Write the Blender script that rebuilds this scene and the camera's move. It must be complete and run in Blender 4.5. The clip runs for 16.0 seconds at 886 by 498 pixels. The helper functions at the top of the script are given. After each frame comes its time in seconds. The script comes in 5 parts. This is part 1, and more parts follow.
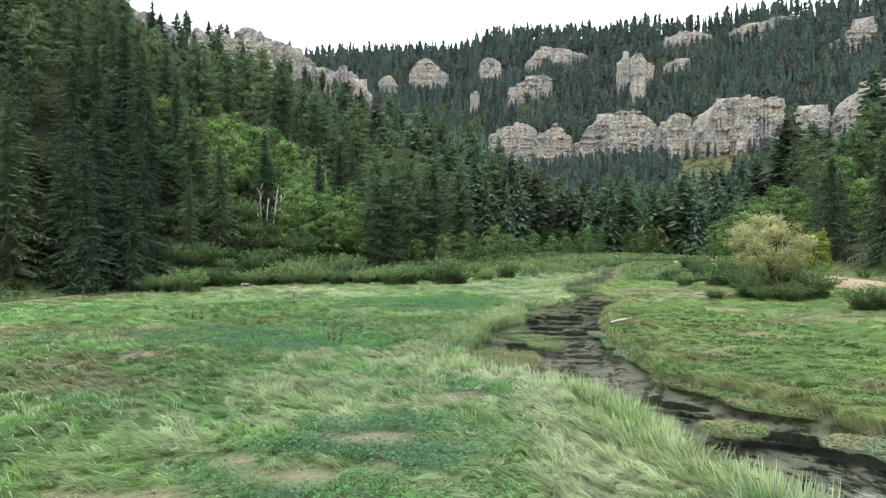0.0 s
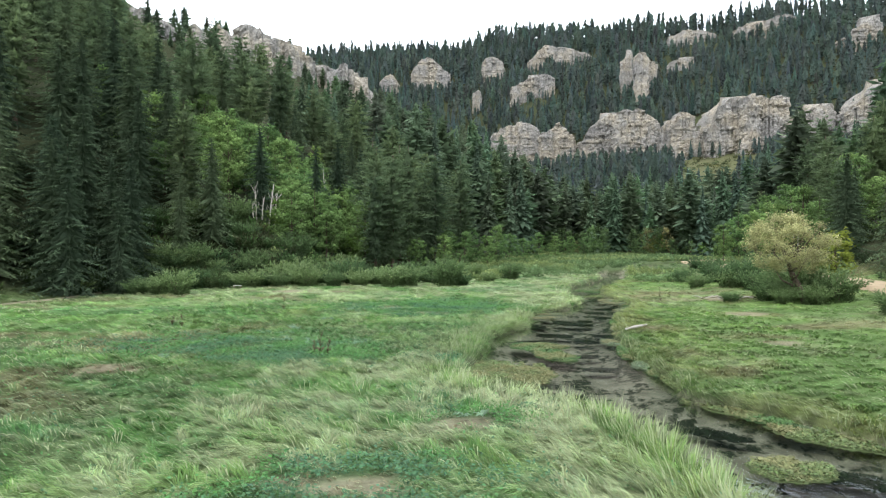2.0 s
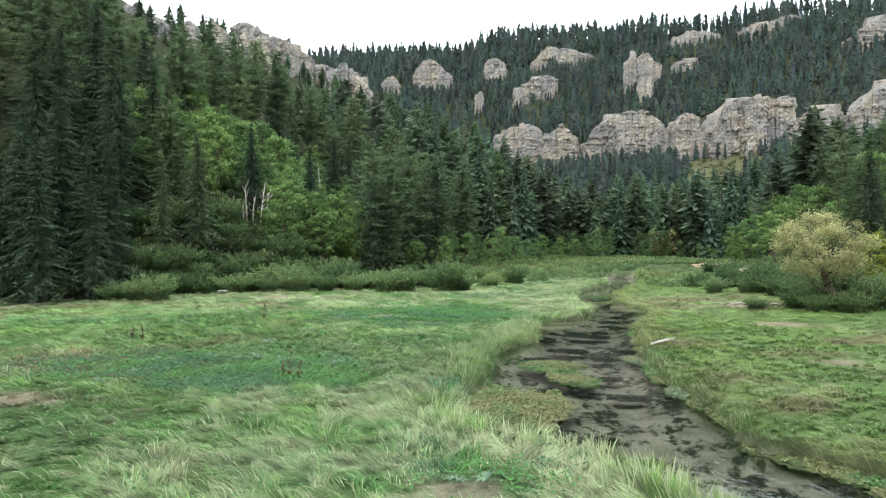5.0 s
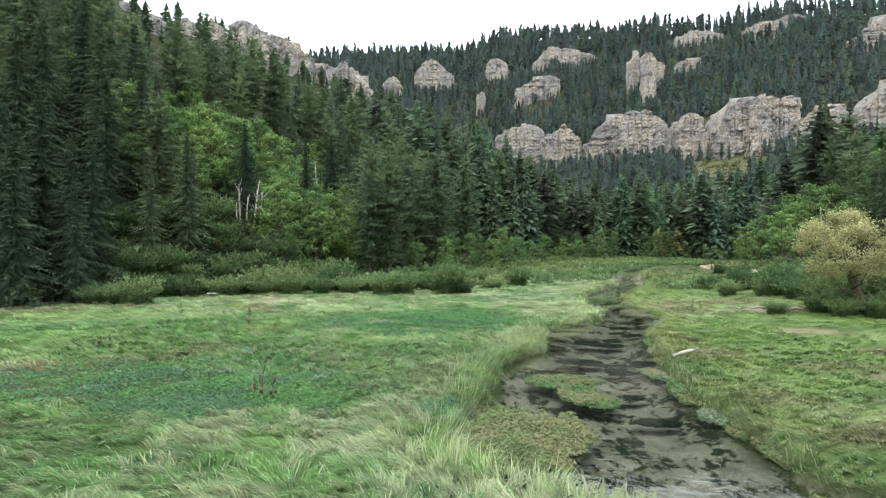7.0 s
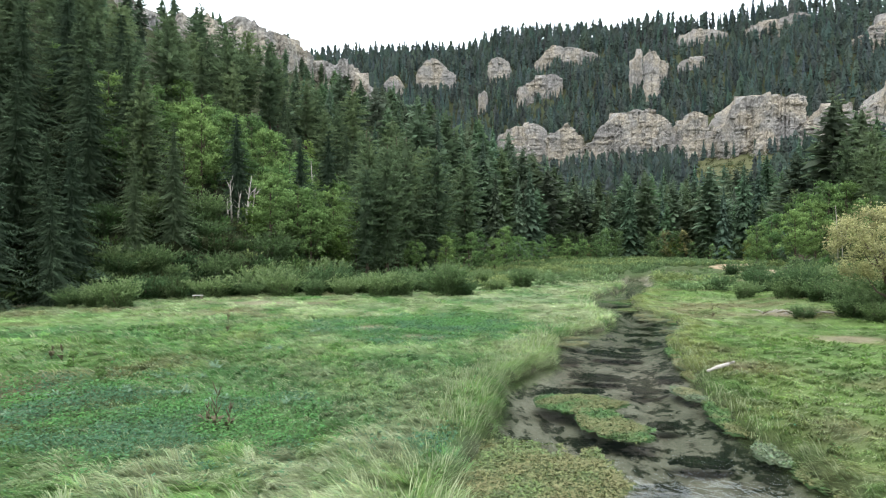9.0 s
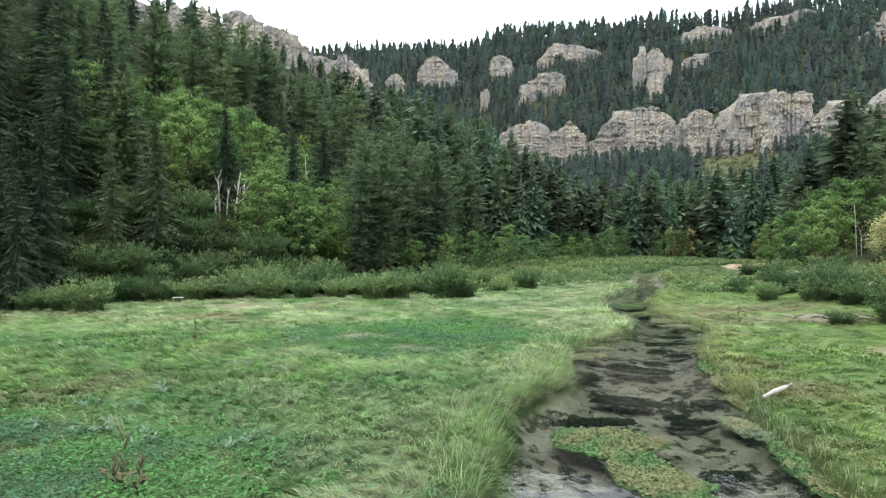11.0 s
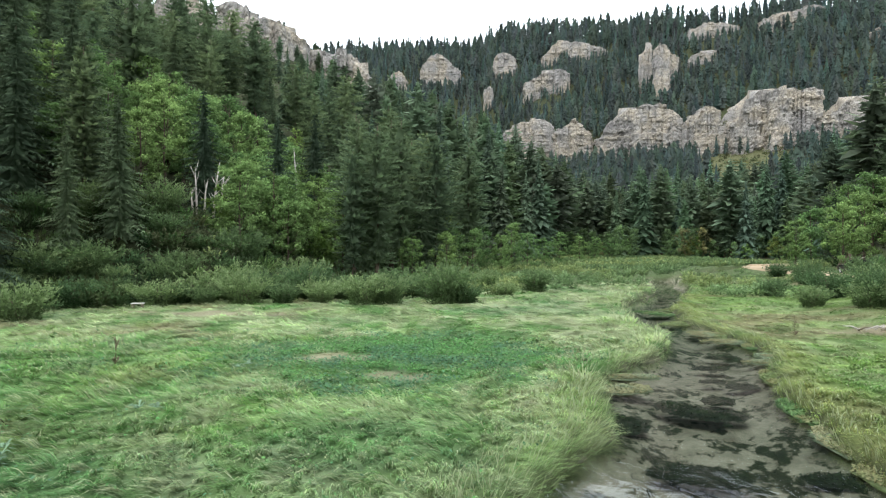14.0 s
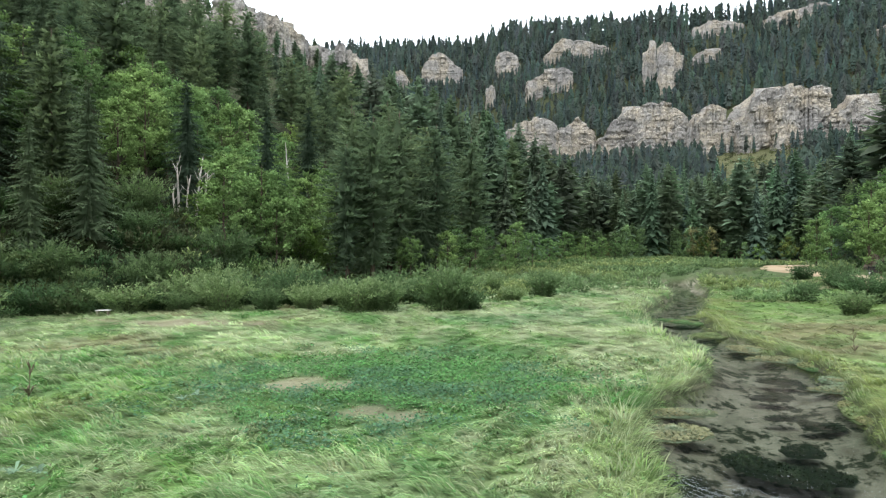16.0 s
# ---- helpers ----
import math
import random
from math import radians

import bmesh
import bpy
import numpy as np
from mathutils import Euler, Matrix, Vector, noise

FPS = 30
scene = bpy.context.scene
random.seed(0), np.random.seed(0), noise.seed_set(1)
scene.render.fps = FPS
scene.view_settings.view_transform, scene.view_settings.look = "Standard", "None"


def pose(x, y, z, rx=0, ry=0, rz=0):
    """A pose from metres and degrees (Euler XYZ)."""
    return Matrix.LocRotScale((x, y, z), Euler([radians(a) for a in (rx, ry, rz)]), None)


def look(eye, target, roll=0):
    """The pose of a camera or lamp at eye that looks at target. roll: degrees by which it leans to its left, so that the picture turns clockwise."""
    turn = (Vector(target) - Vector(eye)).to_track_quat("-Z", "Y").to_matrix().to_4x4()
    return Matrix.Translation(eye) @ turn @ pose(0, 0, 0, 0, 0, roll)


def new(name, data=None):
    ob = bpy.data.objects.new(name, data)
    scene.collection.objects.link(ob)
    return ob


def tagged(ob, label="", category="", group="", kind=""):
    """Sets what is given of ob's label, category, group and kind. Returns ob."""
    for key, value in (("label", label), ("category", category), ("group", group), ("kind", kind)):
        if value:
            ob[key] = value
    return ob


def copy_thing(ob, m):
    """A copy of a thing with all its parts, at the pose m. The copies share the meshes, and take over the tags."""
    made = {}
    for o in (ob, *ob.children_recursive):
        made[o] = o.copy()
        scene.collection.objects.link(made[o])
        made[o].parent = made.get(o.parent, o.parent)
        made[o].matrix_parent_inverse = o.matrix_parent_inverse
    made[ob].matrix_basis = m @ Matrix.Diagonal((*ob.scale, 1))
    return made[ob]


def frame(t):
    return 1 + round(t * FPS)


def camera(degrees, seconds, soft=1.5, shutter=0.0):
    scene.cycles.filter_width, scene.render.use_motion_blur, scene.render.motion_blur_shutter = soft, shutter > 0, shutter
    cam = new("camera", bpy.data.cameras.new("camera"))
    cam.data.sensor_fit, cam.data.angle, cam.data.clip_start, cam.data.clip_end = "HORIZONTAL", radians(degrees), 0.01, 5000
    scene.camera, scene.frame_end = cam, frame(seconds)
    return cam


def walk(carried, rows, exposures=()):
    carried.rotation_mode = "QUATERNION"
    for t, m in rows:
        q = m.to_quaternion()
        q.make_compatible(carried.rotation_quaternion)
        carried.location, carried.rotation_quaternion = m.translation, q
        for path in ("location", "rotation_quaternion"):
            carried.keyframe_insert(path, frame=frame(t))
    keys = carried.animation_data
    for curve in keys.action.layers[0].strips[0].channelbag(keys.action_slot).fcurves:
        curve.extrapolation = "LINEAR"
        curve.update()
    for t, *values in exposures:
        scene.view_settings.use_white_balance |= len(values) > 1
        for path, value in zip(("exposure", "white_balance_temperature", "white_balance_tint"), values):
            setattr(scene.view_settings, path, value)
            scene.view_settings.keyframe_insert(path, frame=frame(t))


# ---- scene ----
cam = camera(68.9, 16.0, 1.2)
PATH = [
    (0, (0.364, 0.914, 4.083), (-0.113, 20.914, 3.992), -0.1),
    (0.5, (0.376, 1.549, 4.077), (-0.124, 21.549, 3.980), -0.1),
    (1, (0.392, 2.245, 4.075), (-0.126, 22.245, 3.977), -0.1),
    (1.5, (0.412, 2.971, 4.075), (-0.120, 22.971, 3.981), -0.1),
    (2, (0.435, 3.705, 4.075), (-0.110, 23.705, 3.989), -0.1),
    (2.5, (0.460, 4.432, 4.075), (-0.097, 24.432, 4.000), -0.1),
    (3, (0.485, 5.145, 4.073), (-0.084, 25.145, 4.011), -0.1),
    (3.5, (0.509, 5.840, 4.070), (-0.070, 25.840, 4.022), -0.1),
    (4, (0.533, 6.521, 4.065), (-0.058, 26.521, 4.032), -0.1),
    (6.5, (0.628, 9.905, 4.015), (-0.031, 29.905, 4.040), -0.1),
    (7, (0.642, 10.632, 4.002), (-0.031, 30.632, 4.033), -0.1),
    (7.5, (0.655, 11.391, 3.988), (-0.033, 31.391, 4.024), -0.1),
    (8, (0.667, 12.187, 3.975), (-0.035, 32.187, 4.012), -0.1),
    (8.5, (0.680, 13.022, 3.961), (-0.037, 33.022, 3.998), -0.1),
    (9, (0.694, 13.897, 3.947), (-0.038, 33.897, 3.982), -0.1),
    (11.5, (0.793, 18.771, 3.883), (-0.017, 38.771, 3.897), -0.1),
    (12, (0.819, 19.810, 3.871), (-0.008, 39.810, 3.882), -0.1),
    (12.5, (0.845, 20.857, 3.860), (0.002, 40.857, 3.869), -0.1),
    (13, (0.871, 21.906, 3.851), (0.009, 41.906, 3.859), -0.1),
    (13.5, (0.893, 22.956, 3.843), (0.014, 42.956, 3.852), -0.1),
    (14, (0.909, 24.008, 3.839), (0.012, 44.008, 3.849), -0.1),
    (14.5, (0.915, 25.067, 3.838), (0.000, 45.067, 3.851), -0.1),
    (15, (0.905, 26.144, 3.843), (-0.025, 46.144, 3.859), -0.1),
    (15.5, (0.875, 27.257, 3.855), (-0.070, 47.257, 3.873), -0.1),
    (16, (0.815, 28.431, 3.878), (-0.139, 48.431, 3.895), -0.1),
]
walk(cam, [(t, look(eye, target, roll)) for t, eye, target, roll in PATH])

# ---------------------------------------------------------------- sky, light
world = bpy.data.worlds.new("overcast_sky")
world.use_nodes = True
scene.world = world
wn, wl = world.node_tree.nodes, world.node_tree.links
sky = wn.new("ShaderNodeTexSky")
sky.sky_type, sky.sun_disc = "NISHITA", False
sky.sun_elevation, sky.sun_rotation = radians(52), radians(200)
sky.dust_density = 6
dim = wn.new("ShaderNodeMix")
dim.data_type, dim.blend_type = "RGBA", "MULTIPLY"
dim.inputs[0].default_value = 1
dim.inputs[7].default_value = (0.10, 0.10, 0.10, 1)
cloud = wn.new("ShaderNodeMix")
cloud.data_type = "RGBA"
cloud.inputs[0].default_value = 0.88
cloud.inputs[7].default_value = (0.92, 0.98, 1.06, 1)
wl.new(sky.outputs[0], dim.inputs[6])
wl.new(dim.outputs[2], cloud.inputs[6])
wl.new(cloud.outputs[2], wn["Background"].inputs[0])
wn["Background"].inputs[1].default_value = 3.0
sun = new("sun", bpy.data.lights.new("sun", "SUN"))
sun.data.energy, sun.data.angle, sun.data.color = 2.0, radians(25), (1, 0.96, 0.9)
sun.matrix_world = look((0, 0, 60), (12, 32, 0))


# ---------------------------------------------------------------- materials
class Nodes:
    """A small writer of node materials."""

    def __init__(self, name, rough=0.7, specular=0.3):
        self.m = bpy.data.materials.new(name)
        self.m.use_nodes = True
        self.t = self.m.node_tree
        self.b = self.t.nodes["Principled BSDF"]
        self.b.inputs["Roughness"].default_value = rough
        self.b.inputs["Specular IOR Level"].default_value = specular

    def put(self, kind, **values):
        n = self.t.nodes.new(kind)
        for k, v in values.items():
            n.inputs[k.replace("_", " ")].default_value = v
        return n

    def join(self, a, b):
        self.t.links.new(a, b)

    def coords(self, scale=(1, 1, 1)):
        g = self.t.nodes.new("ShaderNodeNewGeometry")
        mp = self.t.nodes.new("ShaderNodeMapping")
        mp.inputs["Scale"].default_value = scale
        self.join(g.outputs["Position"], mp.inputs[0])
        return mp.outputs[0]

    def local(self, scale=(1, 1, 1)):
        g = self.t.nodes.new("ShaderNodeTexCoord")
        mp = self.t.nodes.new("ShaderNodeMapping")
        mp.inputs["Scale"].default_value = scale
        self.join(g.outputs["Object"], mp.inputs[0])
        return mp.outputs[0]

    def noise(self, vec, scale, detail=4, rough=0.55):
        n = self.put("ShaderNodeTexNoise", Scale=scale, Detail=detail, Roughness=rough)
        self.join(vec, n.inputs["Vector"])
        return n.outputs["Fac"]

    def ramp(self, fac, stops):
        n = self.t.nodes.new("ShaderNodeValToRGB")
        e = n.color_ramp.elements
        while len(e) < len(stops):
            e.new(0.5)
        for k, (p, c) in enumerate(stops):
            e[k].position, e[k].color = p, (*c, 1)
        self.join(fac, n.inputs[0])
        return n.outputs[0]

    def mix(self, fac, a, b, blend="MIX"):
        n = self.t.nodes.new("ShaderNodeMix")
        n.data_type, n.blend_type = "RGBA", blend
        for sock, v in ((n.inputs[0], fac), (n.inputs[6], a), (n.inputs[7], b)):
            if isinstance(v, (int, float)):
                sock.default_value = v
            elif isinstance(v, tuple):
                sock.default_value = (*v, 1)
            else:
                self.join(v, sock)
        return n.outputs[2]

    def attribute(self, name, out="Color"):
        n = self.t.nodes.new("ShaderNodeAttribute")
        n.attribute_name = name
        return n.outputs[out]

    def random(self):
        return self.t.nodes.new("ShaderNodeObjectInfo").outputs["Random"]

    def bump(self, fac, strength=0.4, distance=0.05):
        n = self.put("ShaderNodeBump", Strength=strength, Distance=distance)
        self.join(fac, n.inputs["Height"])
        self.join(n.outputs[0], self.b.inputs["Normal"])

    def done(self, colour):
        if isinstance(colour, tuple):
            self.b.inputs["Base Color"].default_value = (*colour, 1)
        else:
            self.join(colour, self.b.inputs["Base Color"])
        return self.m


def leaf_material(name, dark, light, rough=0.65, glow=0.35):
    """Leaves or needles: tint per leaf times a colour per plant, with light coming through."""
    n = Nodes(name, 0.85, 0.08)
    own = n.ramp(n.random(), [(0.0, dark), (1.0, light)])
    colour = n.mix(1.0, own, n.attribute("tint"), "MULTIPLY")
    m = n.done(colour)
    tr = n.put("ShaderNodeBsdfTranslucent")
    n.join(colour, tr.inputs[0])
    mx = n.t.nodes.new("ShaderNodeMixShader")
    mx.inputs[0].default_value = glow
    n.join(n.b.outputs[0], mx.inputs[1])
    n.join(tr.outputs[0], mx.inputs[2])
    n.join(mx.outputs[0], n.t.nodes["Material Output"].inputs[0])
    return m


def tint_material(name, rough=0.7, glow=0.3):
    """Plants whose whole colour is stored leaf by leaf."""
    n = Nodes(name, max(rough, 0.75), 0.1)
    colour = n.attribute("tint")
    m = n.done(colour)
    tr = n.put("ShaderNodeBsdfTranslucent")
    n.join(colour, tr.inputs[0])
    mx = n.t.nodes.new("ShaderNodeMixShader")
    mx.inputs[0].default_value = glow
    n.join(n.b.outputs[0], mx.inputs[1])
    n.join(tr.outputs[0], mx.inputs[2])
    n.join(mx.outputs[0], n.t.nodes["Material Output"].inputs[0])
    return m


def bark_material(name, dark, light):
    n = Nodes(name, 0.9, 0.2)
    f = n.noise(n.local((6, 6, 1.2)), 3, 6, 0.7)
    n.bump(f, 0.6, 0.03)
    return n.done(n.ramp(f, [(0.3, dark), (0.7, light)]))


def rock_material():
    n = Nodes("limestone", 0.92, 0.15)
    pos = n.coords()
    strata = n.noise(n.coords((0.3, 0.3, 1.2)), 0.4, 6, 0.7)
    streak = n.noise(n.coords((1, 1, 0.16)), 0.30, 6, 0.72)
    patch = n.noise(pos, 0.07, 4, 0.6)
    grain = n.noise(pos, 1.6, 6, 0.7)
    c = n.ramp(patch, [(0.36, (0.22, 0.215, 0.205)), (0.48, (0.27, 0.26, 0.235)), (0.60, (0.34, 0.305, 0.24)), (0.74, (0.24, 0.232, 0.215))])
    c = n.mix(n.ramp(strata, [(0.50, (0, 0, 0)), (0.64, (0.35, 0.35, 0.35))]), c, (0.17, 0.16, 0.145))
    c = n.mix(n.ramp(streak, [(0.52, (0, 0, 0)), (0.72, (0.7, 0.7, 0.7))]), c, (0.085, 0.08, 0.075))
    c = n.mix(0.85, c, n.ramp(grain, [(0.3, (0.25, 0.25, 0.25)), (0.7, (1.5, 1.5, 1.5))]), "MULTIPLY")
    warp = n.mix(0.08, n.coords((0.34, 0.34, 0.5)), n.t.nodes.new("ShaderNodeTexNoise").outputs["Color"], "ADD")
    crack = n.put("ShaderNodeTexVoronoi", Scale=0.8)
    crack.feature = "DISTANCE_TO_EDGE"
    n.join(warp, crack.inputs["Vector"])
    lines = n.ramp(crack.outputs["Distance"], [(0.0, (1, 1, 1)), (0.06, (0, 0, 0))])
    c = n.mix(n.mix(1.0, lines, n.ramp(streak, [(0.40, (0.1, 0.1, 0.1)), (0.6, (0.9, 0.9, 0.9))]), "MULTIPLY"), c, (0.07, 0.066, 0.06))
    n.bump(n.mix(0.5, grain, crack.outputs["Distance"]), 0.4, 0.10)
    return n.done(c)


def ground_material():
    n = Nodes("earth_and_turf", 0.95, 0.1)
    pos = n.coords()
    fine = n.noise(pos, 7.0, 8, 0.8)
    big = n.noise(pos, 0.12, 4, 0.6)
    c = n.mix(0.7, n.attribute("tint"), n.ramp(fine, [(0.3, (0.45, 0.45, 0.45)), (0.7, (1.3, 1.3, 1.3))]), "MULTIPLY")
    c = n.mix(0.4, c, n.ramp(big, [(0.3, (0.75, 0.8, 0.7)), (0.7, (1.2, 1.15, 1.2))]), "MULTIPLY")
    mp = n.put("ShaderNodeMapping", Scale=(1.0, 0.62, 1.0))
    n.join(n.attribute("flow", "Vector"), mp.inputs[0])
    weed = n.mix(0.35, n.noise(mp.outputs[0], 0.85, 5.0, 0.62), n.noise(mp.outputs[0], 3.4, 3.0, 0.6))
    sand = n.ramp(n.noise(mp.outputs[0], 1.3, 5, 0.6), [(0.35, (0.17, 0.155, 0.115)), (0.65, (0.34, 0.315, 0.25))])
    bed = n.mix(n.ramp(weed, [(0.495, (0, 0, 0)), (0.56, (1, 1, 1))]), sand, n.ramp(weed, [(0.5, (0.032, 0.040, 0.018)), (0.66, (0.012, 0.018, 0.008))]))
    bed = n.mix(0.6, bed, n.ramp(fine, [(0.3, (0.55, 0.55, 0.55)), (0.7, (1.3, 1.3, 1.3))]), "MULTIPLY")
    c = n.mix(n.attribute("tint", "Alpha"), c, bed)
    n.bump(fine, 0.8, 0.12)
    return n.done(c)


def water_material():
    n = Nodes("stream_water", 0.05)
    rip = n.noise(n.coords((1.0, 0.55, 1)), 2.2, 3, 0.5)
    rip2 = n.noise(n.coords((1.3, 0.7, 1)), 9.0, 2, 0.5)
    b = n.put("ShaderNodeBump", Strength=0.15, Distance=0.09)
    n.join(n.mix(0.15, rip, rip2), b.inputs["Height"])
    gl = n.put("ShaderNodeBsdfGlossy", Roughness=0.06)
    n.join(b.outputs[0], gl.inputs["Normal"])
    tr = n.put("ShaderNodeBsdfTransparent")
    tr.inputs[0].default_value = (0.80, 0.86, 0.82, 1)
    fr = n.put("ShaderNodeFresnel", IOR=1.33)
    n.join(b.outputs[0], fr.inputs["Normal"])
    mx = n.t.nodes.new("ShaderNodeMixShader")
    n.join(fr.outputs[0], mx.inputs[0])
    n.join(tr.outputs[0], mx.inputs[1])
    n.join(gl.outputs[0], mx.inputs[2])
    n.join(mx.outputs[0], n.t.nodes["Material Output"].inputs[0])
    return n.m


def plain_material(name, dark, light, scale=3.0, rough=0.8, bump=0.3):
    n = Nodes(name, rough)
    f = n.noise(n.local(), scale, 6, 0.65)
    if bump:
        n.bump(f, bump, 0.02)
    return n.done(n.ramp(f, [(0.3, dark), (0.7, light)]))


M_GROUND, M_WATER, M_ROCK = ground_material(), water_material(), rock_material()
M_GRASS = tint_material("grass_blades", 0.6, 0.4)
M_STUFF = tint_material("distant_foliage", 0.7, 0.4)
M_SPRUCE = leaf_material("spruce_needles", (0.070, 0.110, 0.071), (0.142, 0.196, 0.108), 0.6, 0.42)
M_PINE = leaf_material("pine_needles", (0.100, 0.152, 0.090), (0.166, 0.224, 0.114), 0.6, 0.42)
M_LEAF = leaf_material("broad_leaves", (0.122, 0.222, 0.084), (0.208, 0.315, 0.108), 0.55, 0.4)
M_WILLOW = leaf_material("willow_leaves", (0.052, 0.100, 0.040), (0.140, 0.210, 0.082), 0.6, 0.35)
M_YELLOW = leaf_material("yellowing_leaves", (0.38, 0.385, 0.19), (0.40, 0.40, 0.20), 0.6, 0.4)
M_LIME = leaf_material("lime_leaves", (0.20, 0.25, 0.05), (0.24, 0.28, 0.06), 0.6, 0.4)
M_BARK = bark_material("dark_bark", (0.05, 0.038, 0.028), (0.13, 0.10, 0.075))
M_DEADWOOD = bark_material("bleached_wood", (0.26, 0.245, 0.215), (0.50, 0.475, 0.43))
M_DIRT = plain_material("pale_road_dirt", (0.24, 0.185, 0.115), (0.33, 0.26, 0.165), 1.2, 0.95)
M_TRAIL = plain_material("trodden_path_earth", (0.12, 0.115, 0.07), (0.22, 0.20, 0.135), 1.5, 0.95)
M_WEED = tint_material("water_weed", 0.6, 0.2)


# ---------------------------------------------------------------- mesh helpers
class Soup:
    """Triangles with a colour at each corner point."""

    def __init__(self):
        self.v, self.f, self.c, self.n = [], [], [], 0

    def add(self, v, f, c):
        v, f = np.asarray(v, float).reshape(-1, 3), np.asarray(f, int).reshape(-1, 3)
        c = np.broadcast_to(np.asarray(c, float), (len(v), 3))
        self.v.append(v), self.f.append(f + self.n), self.c.append(c)
        self.n += len(v)

    def arrays(self):
        return np.concatenate(self.v), np.concatenate(self.f), np.concatenate(self.c)


def mesh_of(name, v, f, c=None, material=None, shade=False):
    v, f = np.ascontiguousarray(v, np.float32), np.ascontiguousarray(f, np.int32)
    me = bpy.data.meshes.new(name)
    me.vertices.add(len(v))
    me.vertices.foreach_set("co", v.ravel())
    me.loops.add(f.size)
    me.loops.foreach_set("vertex_index", f.ravel())
    me.polygons.add(len(f))
    me.polygons.foreach_set("loop_start", np.arange(0, f.size, 3, dtype=np.int32))
    if shade:
        me.polygons.foreach_set("use_smooth", np.ones(len(f), bool))
    else:
        me.polygons.foreach_set("use_smooth", np.zeros(len(f), bool))
    if c is not None:
        rgba = np.ones((len(v), 4), np.float32)
        rgba[:, :c.shape[1]] = c
        me.attributes.new("tint", "FLOAT_COLOR", "POINT").data.foreach_set("color", rgba.ravel())
    me.update(calc_edges=True)
    if material:
        me.materials.append(material)
    return me


def part(name, mesh, parent, label=""):
    ob = new(name, mesh)
    ob.parent = parent
    return tagged(ob, label)


def tube(points, radii, sides=7):
    """A tapered tube along points, closed at both ends."""
    p, vs, fs = [Vector(q) for q in points], [], []
    for i, q in enumerate(p):
        d = (p[min(i + 1, len(p) - 1)] - p[max(i - 1, 0)]).normalized()
        a = d.orthogonal().normalized()
        b = d.cross(a)
        for k in range(sides):
            w = 2 * math.pi * k / sides
            vs.append(q + (a * math.cos(w) + b * math.sin(w)) * radii[i])
    for i in range(len(p) - 1):
        for k in range(sides):
            a, b = i * sides + k, i * sides + (k + 1) % sides
            fs += [(a, b, b + sides), (a, b + sides, a + sides)]
    vs += [p[0], p[-1]]
    n = len(vs)
    for k in range(sides):
        fs.append((n - 2, (k + 1) % sides, k))
        fs.append((n - 1, (len(p) - 1) * sides + k, (len(p) - 1) * sides + (k + 1) % sides))
    return np.array([tuple(q) for q in vs]), np.array(fs)


def repeat(proto, places, turns, scales, tints):
    """One soup of many copies of a prototype (v, f, c)."""
    v, f, c = proto
    n = len(places)
    co, si = np.cos(turns)[:, None], np.sin(turns)[:, None]
    x, y, z = v[:, 0][None], v[:, 1][None], v[:, 2][None]
    sx, sz = scales[:, :1], scales[:, 1:]
    out = np.stack([(x * co - y * si) * sx, (x * si + y * co) * sx, z * sz + 0 * x], -1) + places[:, None, :]
    faces = f[None] + (np.arange(n) * len(v))[:, None, None]
    return out.reshape(-1, 3), faces.reshape(-1, 3), (c[None] * tints[:, None, :]).reshape(-1, 3)


def merged(soups):
    vs, fs, cs, n = [], [], [], 0
    for v, f, c in soups:
        vs.append(v), fs.append(f + n), cs.append(c)
        n += len(v)
    return np.concatenate(vs), np.concatenate(fs), np.concatenate(cs)


# ---------------------------------------------------------------- the lie of the land
rng = np.random.default_rng(7)


def lattice(ix, iy, seed):
    h = (ix.astype(np.int64) * 374761393 + iy.astype(np.int64) * 668265263 + seed * 982451653) & 0xFFFFFFFF
    h = ((h ^ (h >> 13)) * 1274126177) & 0xFFFFFFFF
    return ((h ^ (h >> 16)) & 0xFFFF) / 65535.0


def value_noise(x, y, seed=0):
    x, y = np.asarray(x, float), np.asarray(y, float)
    ix, iy = np.floor(x), np.floor(y)
    fx, fy = x - ix, y - iy
    fx, fy = fx * fx * (3 - 2 * fx), fy * fy * (3 - 2 * fy)
    a, b = lattice(ix, iy, seed), lattice(ix + 1, iy, seed)
    c, d = lattice(ix, iy + 1, seed), lattice(ix + 1, iy + 1, seed)
    return (a * (1 - fx) + b * fx) * (1 - fy) + (c * (1 - fx) + d * fx) * fy


def fbm(x, y, seed=0, octaves=4):
    total, amp = 0.0, 0.5
    for i in range(octaves):
        total = total + amp * value_noise(x * 2 ** i, y * 2 ** i, seed + i)
        amp *= 0.5
    return total / (1 - 0.5 ** octaves)


def smooth(a, b, x):
    u = np.clip((x - a) / (b - a), 0, 1)
    return u * u * (3 - 2 * u)


